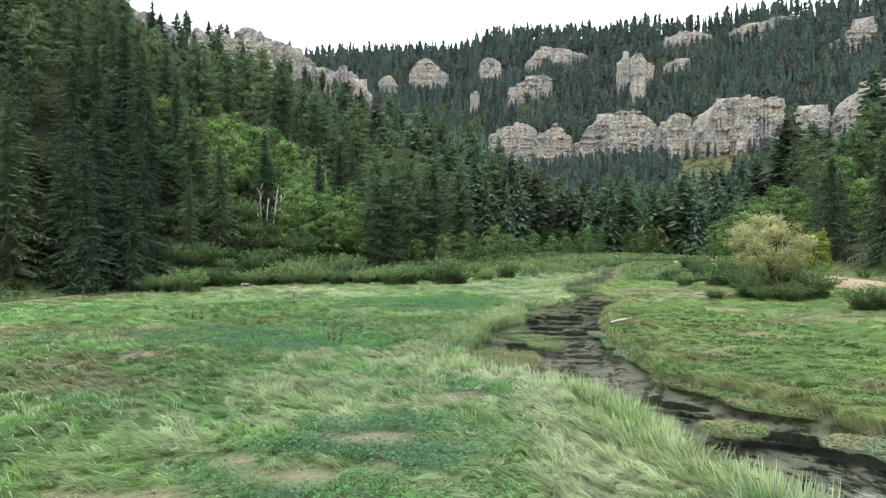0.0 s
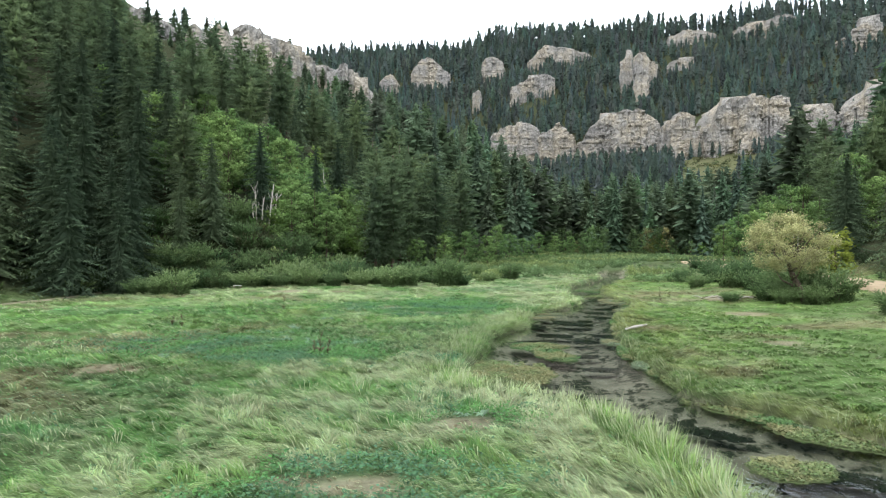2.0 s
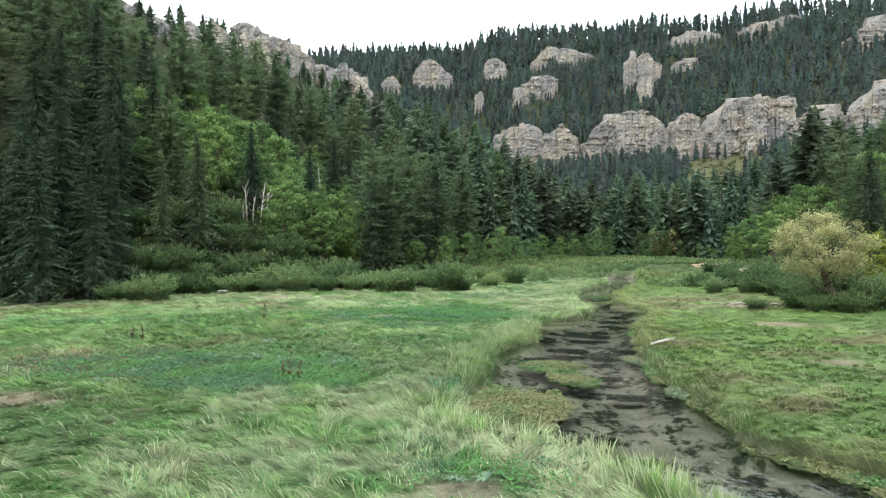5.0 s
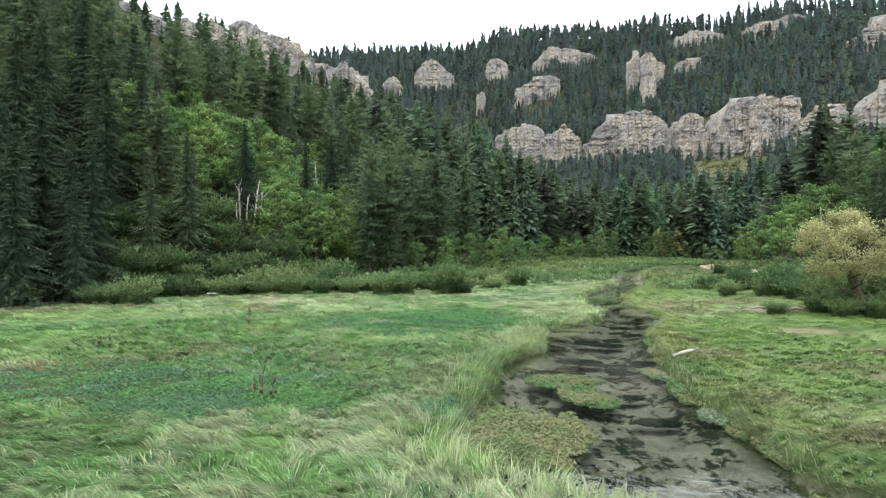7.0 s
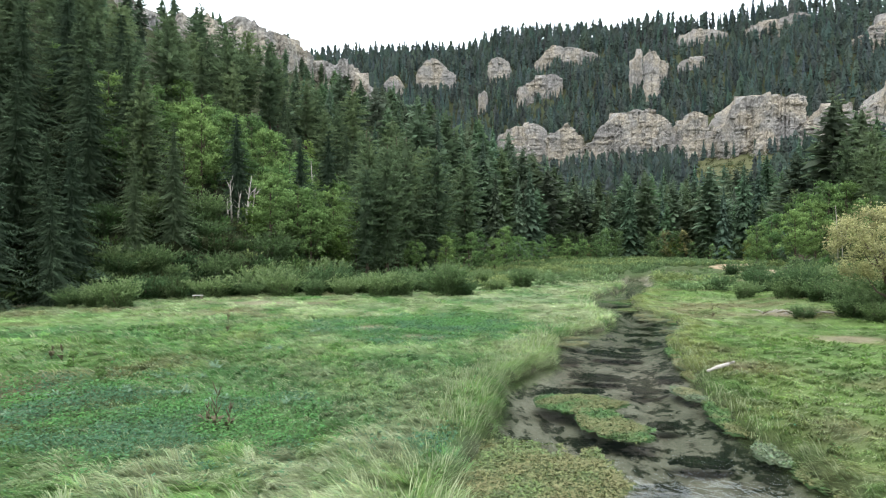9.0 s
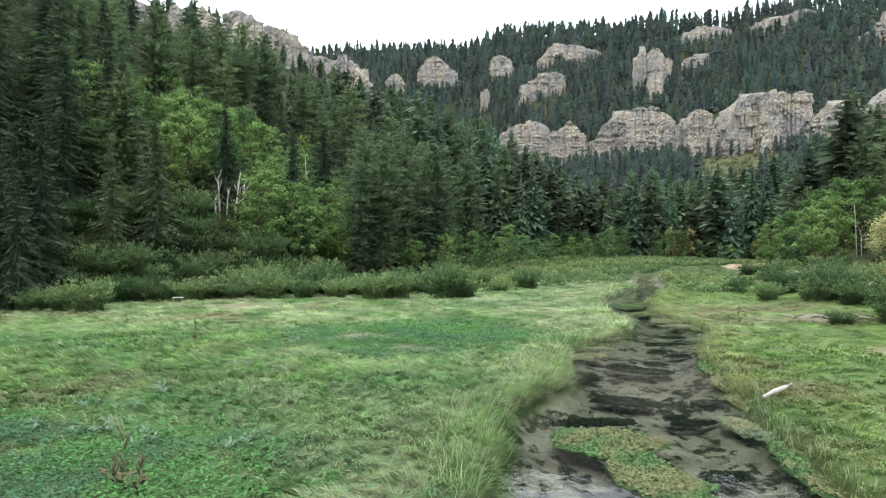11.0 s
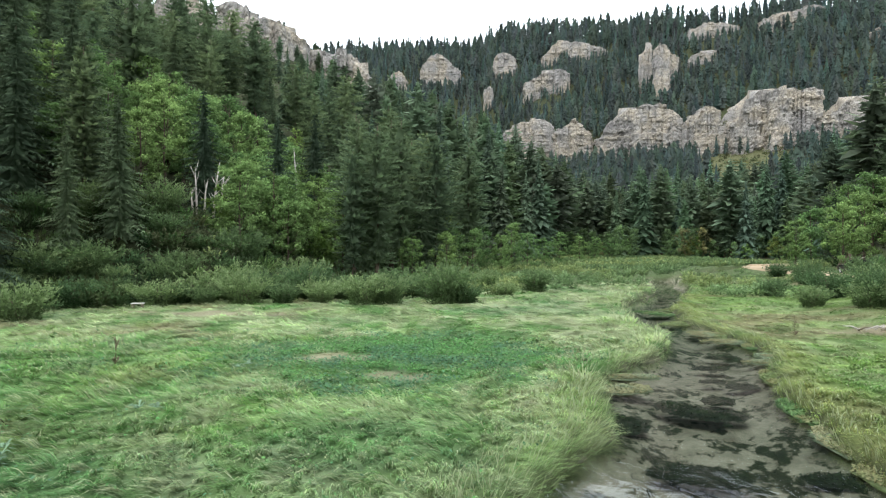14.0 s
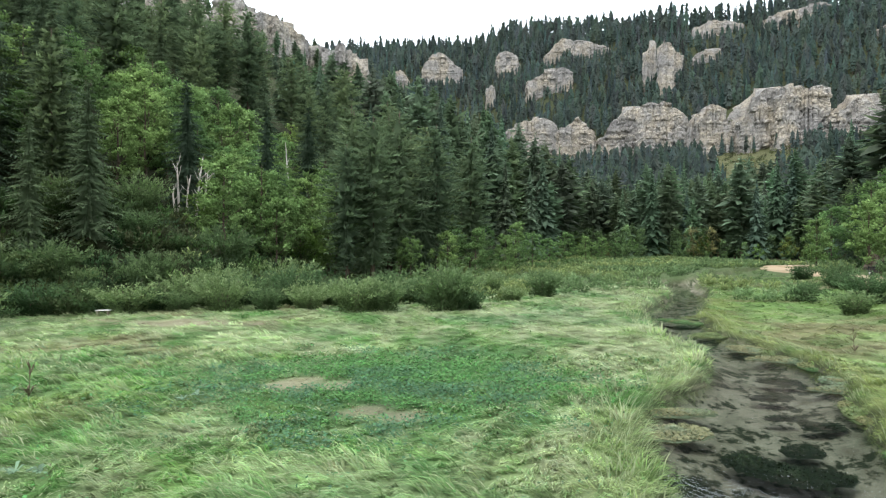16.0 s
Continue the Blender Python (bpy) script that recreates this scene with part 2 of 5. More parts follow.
# banks of the stream: x of each bank along y
BANK_Y = [-40, 0, 5, 8, 11, 13, 14.4, 15.6, 18, 20.7, 22, 23, 24.5, 27, 30, 34, 36.3, 38.6, 43.5, 46.3, 49, 51.4, 53, 57, 60, 63.5, 69, 73, 78, 82, 86, 92, 97, 101, 104, 108, 114, 130]
BANK_L = [62.7, 20.9, 15.15, 8.6, 6.6, 5.6, 5.25, 5.2, 5.1, 3.9, 2, 1, 0.55, 1.04, 1.46, 1.88, 2.72, 4.18, 4.7, 5.96, 8.05, 9.09, 9.61, 10.45, 9.61, 10.66, 11.29, 12.54, 14.84, 16.72, 18.39, 18.6, 18.18, 18.81, 21.95, 27.17, 35.53, 54.34]
BANK_R = [73.25, 26.23, 18.91, 15.15, 12.12, 10.55, 10.13, 9.82, 9.4, 7.73, 6.79, 6.68, 6.89, 6.89, 7, 7.52, 8.04, 8.46, 9.6, 10.75, 12.2, 12.7, 12.74, 12.64, 12.43, 13.16, 14.21, 16.19, 18.07, 19.75, 21.21, 22.25, 23.51, 25.18, 28.31, 33.54, 41.9, 62.8]
# foot of the wooded slopes and the roadside bank
LEFT_Y = [-300, 0, 40, 50, 58, 64, 70, 75, 85, 95, 110, 130, 160, 190, 240, 300]
LEFT_X = [-80, -46, -36, -33, -31, -28, -20, -13, -11, -9, -5, 3, 15, 28, 46, 80]
RIGHT_Y = [-300, 0, 40, 56, 72, 97, 128, 150, 200, 260, 330]
RIGHT_X = [10, 27, 34, 38.5, 41.5, 45, 54, 66, 98, 135, 175]
WATER_Z = -0.36
ROAD_Y = [20, 36, 52, 65, 85, 107, 115, 121, 126, 132, 140, 165]
ROAD_X = [22, 28.5, 33.6, 36.0, 36.2, 37.6, 40, 43.5, 47.5, 53, 62, 100]


def bank_left(y):
    return np.interp(y, BANK_Y, BANK_L) - 0.25 + 0.25 * (fbm(y * 0.9, y * 0 + 3, 31) - 0.5) * 2


def bank_right(y):
    return np.interp(y, BANK_Y, BANK_R) + 0.38 + 0.25 * (fbm(y * 0.9, y * 0 + 9, 37) - 0.5) * 2


def inside_stream(x, y):
    """Metres inside the stream from its nearest bank; negative on land."""
    return np.minimum(np.minimum(x - bank_left(y), bank_right(y) - x), (122 - y) * 0.5)


def left_up(x, y):
    return (np.interp(y, LEFT_Y, LEFT_X) - x) * 0.92


def right_up(x, y):
    return (x - np.interp(y, RIGHT_Y, RIGHT_X)) * 0.92


def beyond_cliff(x, y):
    return (y - 450 + 0.5 * np.maximum(x, 0)) * 0.894


def clearing(x, y):
    """The grassy slope below the cliffs."""
    wob = 0.5 * (fbm(x * 0.09, y * 0.09, 19) - 0.5)
    return 1 - smooth(0.75, 1.15, np.minimum(np.hypot((x - 137) / 24, (y - 358) / 34), np.hypot((x - 120) / 16, (y - 318) / 28)) + wob)


def height(x, y):
    x, y = np.asarray(x, float), np.asarray(y, float)
    floor = 0.012 * np.maximum(y - 60, 0) * (1 - smooth(250, 500, y)) + 0.85 * smooth(24, 36, x) * (1 - smooth(110, 150, y))
    d = np.maximum(left_up(x, y), 0)
    cap = (62 + 0.04 * d) * (1 - smooth(228, 300, y))
    left = np.minimum(0.7 * (np.sqrt(d * d + 16) - 4), cap)
    d = np.maximum(right_up(x, y), 0)
    right = np.minimum(0.55 * (np.sqrt(d * d + 9) - 3), 48)
    s = beyond_cliff(x, y)
    wall = smooth(8, 40, x)
    far = np.where(s < 0, 53 + 0.34 * s, 53 + 16 * smooth(0, 8, s) * wall + (1 - wall) * 16 * smooth(0, 90, s) + 0.71 * np.maximum(s - 8, 0))
    far = np.minimum(np.maximum(far, 0), 211 - np.where(x > 0, 0.09, -0.16) * x - 10 * smooth(90, 190, x))
    hill = np.maximum(np.maximum(left, right), far)
    rough = (fbm(x * 0.06, y * 0.06, 5) - 0.5) * 6 * smooth(2, 20, hill) + (fbm(x * 0.02, y * 0.02, 8) - 0.5) * 14 * smooth(10, 50, hill)
    meadow = ((fbm(x * 0.35, y * 0.35, 11) - 0.5) * 0.2 - 0.07) * (1 - smooth(0, 4, hill))
    into = inside_stream(x, y)
    marsh = smooth(0, 3, x - bank_right(y)) * (1 - smooth(8, 11, x - bank_right(y))) * smooth(44, 50, y) * (1 - smooth(70, 80, y))
    z = floor + hill + rough + meadow - 0.24 * marsh
    bed = -0.62 - 0.22 * smooth(0.3, 1.6, into) + 0.16 * fbm(x * 0.8, y * 0.5, 17)
    k = smooth(-0.15, 0.35, into)
    return z * (1 - k) + bed * k



# ---------------------------------------------------------------- what grows where in the meadow
GREEN, LIMEY, STRAW, BLUEGREEN, BROWN = (np.array(c) for c in ((0.096, 0.212, 0.060), (0.158, 0.292, 0.080), (0.35, 0.40, 0.235), (0.072, 0.165, 0.082), (0.21, 0.155, 0.10)))
# patches: x, y, half width, half depth
HERBS = [(-1.5, 47.8, 4.6, 4.2), (-1.0, 15.3, 1.7, 0.8), (-2.5, 14.0, 1.3, 0.7), (-0.6, 13.5, 1.4, 0.8), (-3.6, 12.6, 1.2, 0.6), (-1.7, 11.7, 1.8, 0.8), (-5.75, 28.5, 3.2, 2.4), (-10.5, 30.5, 3.2, 2.2), (-3.4, 27.6, 1.4, 0.8), (0.5, 27.3, 0.7, 0.8), (1.2, 18.9, 1.2, 0.8)]
BARE = [(-1.5, 14.6, 0.95, 0.55), (-2.6, 12.7, 1.3, 0.6), (-5.2, 11.5, 1.1, 0.45), (-3.9, 13.2, 0.7, 0.3), (0.6, 18.45, 0.8, 0.5), (-11.6, 25.2, 1.1, 1.2), (-4.5, 47.3, 0.9, 0.9), (-3.2, 46.9, 0.5, 0.5), (-1.8, 44.0, 0.8, 0.5), (-0.8, 43.8, 0.7, 0.5),
        (14.3, 31.6, 0.7, 0.6), (17.8, 43.6, 1.5, 0.8), (21.4, 57.2, 2.2, 1.3), (-14.63, 62.5, 5, 1.2)]
# rosettes of pale woolly leaves: x, y
ROSETTES = [(-10.5, 31.2), (-8.5, 31.2), (-10.0, 29.3), (-7.6, 31.2), (-6.9, 31.3), (-5.6, 30.6), (-11.1, 31.1), (-7.9, 35.7), (-6.5, 45.2), (-7.1, 39.2), (-6.0, 31.1), (-3.7, 30.7), (-7.8, 33.3), (-7.5, 35.0), (-8.5, 33.7), (0.5, 18.9), (-10.4, 27.1)]


def patches(x, y, spots, soft=0.6):
    best = np.zeros(np.shape(x))
    wob = 1.1 * (fbm(x * 1.0, y * 1.0, 71, 5) - 0.5) * 2 + 0.5 * (fbm(x * 3.5, y * 3.5, 73, 2) - 0.5)
    for cx, cy, a, b in spots:
        best = np.maximum(best, 1 - smooth(soft, 2.0 - soft * 1.1, np.hypot((x - cx) / a, (y - cy) / b) + wob))
    return best


def meadow_colour(x, y):
    """Colour of the sward and how tall it stands, by place."""
    n1, n2, n3 = fbm(x * 0.13, y * 0.13, 41), fbm(x * 0.4, y * 0.3, 43), fbm(x * 1.3, y * 0.8, 47)
    into = -inside_stream(x, y)
    right = smooth(-0.5, 0.5, x - 0.5 * (bank_left(y) + bank_right(y)))
    c = GREEN + (LIMEY - GREEN) * smooth(0.40, 0.55, n2)[..., None]
    pale = np.clip(smooth(0.50, 0.68, n1 * 0.6 + n3 * 0.4) * (0.55 - 0.25 * smooth(-5, -9, x)) + 0.8 * np.exp(-np.abs(into - 1.4) / 3.2) * (1 - right) + 0.65 * smooth(46, 58, y) * (1 - right) * smooth(0.25, 0.5, n2) * (1 - 0.6 * patches(x, y, HERBS[:1], 0.25))
                   + 0.12 * (1 - smooth(14, 24, y)) * (1 - right), 0, 0.9)
    c = c + (STRAW - c) * (pale * smooth(0.28, 0.6, n3 * 0.6 + n2 * 0.4))[..., None]
    # darker green away from the water
    deeper_green = smooth(-4, -9, x) * (1 - smooth(40, 50, y)) * smooth(0.25, 0.5, n2 * 0.5 + n1 * 0.5)
    c = c + (np.array((0.075, 0.155, 0.042)) - c) * (0.42 * deeper_green)[..., None]
    herb = patches(x, y, HERBS, 0.25)
    c = c + (BLUEGREEN - c) * (0.5 * np.maximum(herb, 0.7 * smooth(0.5, 0.68, fbm(x * 0.17 + 9, y * 0.2, 53)) * (1 - right)))[..., None]
    warm = right * np.clip(0.5 + 0.5 * np.exp(-np.maximum(into - 0.3, 0) / 1.6) * smooth(0.42, 0.6, n2), 0, 1)
    c = c + (np.array((0.165, 0.215, 0.072)) - c) * (0.75 * warm)[..., None]
    fringe = right * np.exp(-np.abs(into - 0.5) / 0.9) * smooth(0.36, 0.56, n2)
    c = c + (np.array((0.25, 0.25, 0.10)) - c) * (0.4 * fringe)[..., None]
    rusty = np.exp(-np.hypot((x - 10.4) / 1.6, (y - 36.2) / 1.3) ** 2) + 1.2 * np.exp(-np.hypot((x + 15) / 5.5, (y - 31 - 0.2 * (x + 15)) / 0.9) ** 2) + 1.2 * np.exp(-np.hypot((x + 11.3) / 1.4, (y - 24.8) / 1.1) ** 2) + smooth(0.4, 2.0, into) * smooth(0.50, 0.66, fbm(x * 0.22 + 4, y * 0.3, 59)) * np.clip(right + smooth(-6, -12, x), 0, 1)
    c = c + (BROWN - c) * np.clip(0.55 * rusty, 0, 0.7)[..., None]
    # shade of the wood's edge, painted into the sward's colour
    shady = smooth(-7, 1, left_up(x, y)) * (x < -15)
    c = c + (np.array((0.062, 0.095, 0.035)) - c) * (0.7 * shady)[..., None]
    roadside = smooth(-9, -2, right_up(x, y)) * (y < 90) * smooth(0.35, 0.55, n2)
    c = c + (np.array((0.20, 0.19, 0.09)) - c) * (0.6 * roadside)[..., None]
    bare = patches(x, y, BARE)
    c = c * (0.58 + 0.98 * fbm(x * 1.3, y * 0.9, 49, 3))[..., None]
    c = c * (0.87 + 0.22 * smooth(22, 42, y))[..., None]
    belt = np.exp(-((into - 2.0) / 1.9) ** 2) * (1 - right) * smooth(15, 19, y) * (1 - smooth(27, 31, y)) * smooth(0.3, 0.5, n3)
    c = c + (STRAW - c) * (0.65 * belt * (1 - herb))[..., None]
    lush = np.exp(-np.abs(into - 0.6) / 0.9) * (1 - right) * smooth(0.35, 0.6, n2)
    c = c + (np.array((0.20, 0.33, 0.06)) - c) * (0.35 * lush)[..., None]
    tall = (0.27 + (0.04 + 0.10 * (1 - smooth(21, 25, y))) * np.exp(-np.abs(into - 0.7) / 1.1) * (1 - right) + 0.20 * np.exp(-np.abs(into - 0.5) / 0.9) * right * smooth(0.35, 0.55, n3) + 0.16 * (n2 - 0.4)) * (1 - 0.5 * herb) * (1 - 0.34 * right)
    return np.clip(c, 0.01, 1), np.clip(tall, 0.1, 0.9), herb, bare


# ---------------------------------------------------------------- ground, water, road
def ground_axis(lo, hi, step, out_lo, out_hi, coarse):
    return np.concatenate([np.arange(out_lo, lo - 24, coarse), np.arange(lo - 24, lo, 1.5), np.arange(lo, hi, step), np.arange(hi, hi + 30, 1.5), np.arange(hi + 30, out_hi + coarse, coarse)])


def build_ground():
    xs = ground_axis(-24, 22, 0.45, -704, 840, 8)
    ys = ground_axis(9, 90, 0.5, -303, 1100, 8)
    gx, gy = np.meshgrid(xs, ys)
    gz = height(gx, gy)
    nx, ny = len(xs), len(ys)
    v = np.stack([gx, gy, gz], -1).reshape(-1, 3)
    i = (np.arange(ny - 1)[:, None] * nx + np.arange(nx - 1)[None]).ravel()
    f = np.concatenate([np.stack([i, i + 1, i + nx + 1], -1), np.stack([i, i + nx + 1, i + nx], -1)])
    x, y = v[:, 0], v[:, 1]
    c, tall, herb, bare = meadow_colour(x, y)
    c = c * 0.62 + np.array((0.012, 0.012, 0.006))
    c = c + (np.array((0.25, 0.205, 0.155)) * (0.6 + 0.8 * fbm(x * 2.1, y * 2.1, 77))[:, None] - c) * (0.62 * bare)[:, None]
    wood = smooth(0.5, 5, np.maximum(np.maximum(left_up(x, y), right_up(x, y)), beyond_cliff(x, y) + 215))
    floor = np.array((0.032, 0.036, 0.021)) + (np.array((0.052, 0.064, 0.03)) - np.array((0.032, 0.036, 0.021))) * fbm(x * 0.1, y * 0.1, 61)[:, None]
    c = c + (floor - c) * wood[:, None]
    beyond = (smooth(80, 96, y) * (1 - wood))[:, None]
    c = c + (np.array((0.055, 0.080, 0.032)) - c) * beyond * 0.85
    glade = clearing(x, y)[:, None]
    c = c + (np.array((0.088, 0.094, 0.046)) - c) * glade * (0.7 + 0.5 * fbm(x * 0.3, y * 0.3, 63))[:, None]
    into = inside_stream(x, y)
    edge = np.array((0.045, 0.055, 0.025))
    c = c + (edge - c) * smooth(-0.25, 0.05, into)[:, None]
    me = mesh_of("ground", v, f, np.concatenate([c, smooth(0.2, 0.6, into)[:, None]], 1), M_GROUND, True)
    # coordinates that follow the stream: across it, and along it
    flow = np.stack([x - 0.7 * np.interp(y, [0, 20, 36, 46, 60, 80, 100], [8, 5.6, 5.4, 8.0, 11, 17, 22]), y, 0 * y], -1).astype(np.float32)
    me.attributes.new("flow", "FLOAT_VECTOR", "POINT").data.foreach_set("vector", flow.ravel())
    tagged(new("ground", me), "grassy valley floor rising into steep wooded slopes", kind="structure")


def build_water():
    ys = np.arange(-20, 118, 0.5)
    l, r = bank_left(ys) - 0.6, bank_right(ys) + 0.6
    v = np.concatenate([np.stack([l + (r - l) * k / 4, ys, ys * 0 + WATER_Z], -1) for k in range(5)])
    n, f = len(ys), []
    for k in range(4):
        i = np.arange(n - 1) + k * n
        f += [np.stack([i, i + n, i + n + 1], -1), np.stack([i, i + n + 1, i + 1], -1)]
    tagged(new("water", mesh_of("water", v, np.concatenate(f), None, M_WATER, True)), "clear shallow stream over sand and dark weed", kind="structure")


def build_road():
    cy = np.arange(20, 165, 1.0)
    cx = np.interp(cy, ROAD_Y, ROAD_X)
    dx, dy = np.gradient(cx), np.gradient(cy)
    ln = np.hypot(dx, dy)
    off = np.array([-2.3, -2.0, -1.0, 0, 1.0, 2.0, 2.3])
    v = []
    for o in off:
        x, y = cx + o * dy / ln, cy - o * dx / ln
        z = height(cx, cy) + (0.14 if abs(o) < 2.2 else -0.5) + 0.05 * (abs(o) < 0.5) + 0.05 * fbm(x * 0.5, y * 0.5, 3)
        v.append(np.stack([x, y, z], -1))
    n, f = len(cy), []
    for k in range(len(off) - 1):
        i = np.arange(n - 1) + k * n
        f += [np.stack([i, i + n, i + n + 1], -1), np.stack([i, i + n + 1, i + 1], -1)]
    tagged(new("road", mesh_of("road", np.concatenate(v), np.concatenate(f), None, M_DIRT, True)), "pale packed-dirt road along the foot of the slope", kind="structure")


def build_footpath():
    cy = np.arange(40, 66, 0.8)
    cx = np.interp(cy, [40, 46, 52, 60, 66], [-33.5, -32.6, -32.0, -31.2, -30.0])
    v = []
    for o in (-0.42, -0.3, 0, 0.3, 0.42):
        x = cx + o
        v.append(np.stack([x, cy, height(x, cy) + (0.07 if abs(o) < 0.4 else -0.2)], -1))
    n, f = len(cy), []
    for k in range(4):
        i = np.arange(n - 1) + k * n
        f += [np.stack([i, i + n, i + n + 1], -1), np.stack([i, i + n + 1, i + 1], -1)]
    tagged(new("footpath", mesh_of("footpath", np.concatenate(v), np.concatenate(f), None, M_TRAIL, True)), "narrow trodden dirt path at the wood's edge", kind="structure")


build_ground()
build_water()
build_road()
build_footpath()


# ---------------------------------------------------------------- rocks
ROCKS = []
CLIFF, KNOB, SPUR = "band of limestone cliffs", "outcrops on the wooded hillside", "crags on the wooded spur"


def rock(name, x, y, wide, z0, tops, deep, seed, label, group, square=7.0, rise=0.0):
    """A weathered limestone mass: squarish in plan, its crest rising and falling along its width,
    stepped in beds, cut by upright joints into blocks."""
    r = np.random.default_rng(seed)
    z0 = min(z0, float(height(x, y - deep / 2)) - 3, float(height(x - wide / 2, y)) - 3)
    high = max(tops) - z0
    nu, nv = int(np.clip(wide * 6.5, 56, 190)), int(np.clip(high * 1.7, 22, 58))
    th = np.linspace(0, 2 * np.pi, nu, endpoint=False)
    ring = (np.abs(np.cos(th)) ** square + np.abs(np.sin(th)) ** square) ** (-1 / square)
    px, py = np.cos(th) * ring * wide / 2, np.sin(th) * ring * deep / 2
    along = np.cumsum(np.hypot(np.diff(px, append=px[0]), np.diff(py, append=py[0])))
    # joints of uneven spacing, each block between them with its own reach and top
    gap = 2.6 * min(max(wide / 16, 0.45), 1.25)
    col = along / gap + 1.6 * fbm(along * 0.16, along * 0 + seed, seed + 3, 2)
    crest = np.interp(px / (wide / 2), np.linspace(-1, 1, len(tops)), np.array(tops, float)) - z0
    crest = crest + 0.06 * high * (lattice(np.floor(col), np.floor(col) * 0, seed + 11) - 0.5) + 0.05 * high * (fbm(px * 0.5, py * 0.5 + 7, seed + 3) - 0.5)
    rows = []
    for j in range(nv + 5):
        f = min(j / nv, 1.0)
        shrink = 1.0 if j <= nv else 1 - (j - nv) / 4.2
        z = f * crest
        lay = z / 2.1 + 0.9 * fbm(along * 0.05, z * 0.15, seed + 5, 3) + 0.35 * lattice(np.floor(col), np.floor(col) * 0, seed + 23)
        joint = np.abs(col - np.round(col))
        block = lattice(np.floor(col), np.floor(lay / 3.0), seed + 17) - 0.5
        chip = lattice(np.floor(col * 2.3), np.floor(lay * 1.7), seed + 19) - 0.5
        bed = lattice(np.floor(lay), np.floor(lay) * 0, seed + 29) - 0.5
        ledge = lay - np.floor(lay)
        lump = fbm(along * 0.07 + seed, z * 0.04, seed + 7, 3) - 0.5
        skin = fbm(along * 0.9, z * 0.9 + seed, seed + 9) - 0.5
        push = 2.6 * lump + 1.9 * block + 0.8 * chip + 1.1 * bed + 0.8 * skin - 0.5 * np.exp(-(ledge / 0.10) ** 2) - 1.3 * np.exp(-(joint / 0.07) ** 2) * (block > -0.2)
        push = push * min(wide / 15, 1.0)
        k = 1 + push / np.hypot(px, py)
        k = k * (1.04 - 0.07 * f ** 5 + rise * f) * shrink
        cap = (0.02 * high * (1 - shrink ** 2) + 0.5 * (fbm(px * k * 0.9, py * k * 0.9, seed) - 0.5)) if j > nv else 0
        rows.append(np.stack([px * k, py * k, z + cap], -1))
    v = np.concatenate(rows)
    f = []
    k = np.arange(nu)
    for j in range(nv + 4):
        p, q = j * nu + k, j * nu + (k + 1) % nu
        f += [np.stack([p, q, q + nu], -1), np.stack([p, q + nu, p + nu], -1)]
    p = (nv + 4) * nu
    f.append(np.stack([p + k[1:-1], p + k[1:-1] + 1, np.full(nu - 2, p)], -1))
    ob = new(name, mesh_of(name, v, np.concatenate(f), None, M_ROCK))
    ROCKS.append((x, y, wide, deep))
    ob.location = x, y, z0
    ob.rotation_euler[2] = r.uniform(-0.12, 0.12)
    return tagged(ob, label, "cliff" if name == "cliff" else "rock", group)


def cliff(x, y, wide, z0, tops, deep):
    rock("cliff", x, y, wide, z0 - 4, tops, deep, 100 + len(ROCKS), "tall pale tan limestone cliff with dark upright cracks", CLIFF, 8)


def outcrop(x, y, wide, z0, tops, deep):
    rock("rock_outcrop", x, y, wide, z0 - 8, tops, deep, 200 + len(ROCKS), "pale bedded limestone outcrop standing among dark pines", KNOB, 5)


def tower(x, y, wide, z0, tops, deep):
    rock("rock_tower", x, y, wide, z0 - 2, tops, deep, 300 + len(ROCKS), "upright limestone tower with a square bedded top", KNOB, 7, 0.16)


def crag(x, y, wide, z0, tops, deep):
    rock("crag", x, y, wide, z0 - 3, tops, deep, 400 + len(ROCKS), "weathered grey limestone crag above the treetops", SPUR, 6)


# each: x, y, width, foot, heights of the crest along the width, depth
cliff(38.1, 437, 32.7, 54, (78, 81, 83, 86, 84, 77), 18)
cliff(62.0, 424, 22.9, 54, (75, 78, 82, 80, 71), 16)
cliff(87.8, 413, 24.1, 52, (69, 78, 83, 85, 86), 20)
cliff(107.2, 404, 27.6, 51, (82, 85, 86, 85, 82, 78), 22)
cliff(123.0, 395, 8.3, 55, (74, 78, 77), 12)
cliff(129.4, 388, 15.0, 53, (75, 80, 82, 81, 79), 15)
cliff(139.5, 383, 11.1, 52, (70, 69, 67, 72), 10)
cliff(150.3, 381, 22.9, 49, (70, 80, 84, 87, 88, 88), 22)
cliff(161.7, 373, 14.1, 49, (85, 86, 86, 84), 22)
cliff(173.3, 369, 14.6, 54, (83, 84, 85, 84), 16)
cliff(186.9, 361, 24.7, 56, (70, 73, 77, 79, 80), 18)
cliff(212.7, 349, 25.6, 57, (74, 80, 85, 88, 89), 22)
outcrop(-61.4, 571, 16.5, 139, (148, 153, 154, 152, 146), 12)
outcrop(-26.8, 587, 35.9, 139, (153, 166, 171, 169, 162, 158), 24)
outcrop(29.8, 580, 19.5, 149, (166, 170, 171, 169, 164), 14)
outcrop(72.4, 572, 27.1, 156, (164, 172, 177, 177, 174), 18)
outcrop(96.9, 552, 33.0, 152, (169, 169, 167, 166, 164, 160), 14)
outcrop(52.6, 506, 25.3, 120, (126, 129, 133, 135, 135), 12)
outcrop(66.6, 500, 10.8, 108, (134, 134, 132), 9)
outcrop(13.8, 524, 7.1, 115, (126, 129, 127), 7)
outcrop(161.1, 486, 19.1, 128, (137, 140, 141, 142), 12)
outcrop(183.2, 522, 38.0, 157, (168, 173, 173, 173, 170), 14)
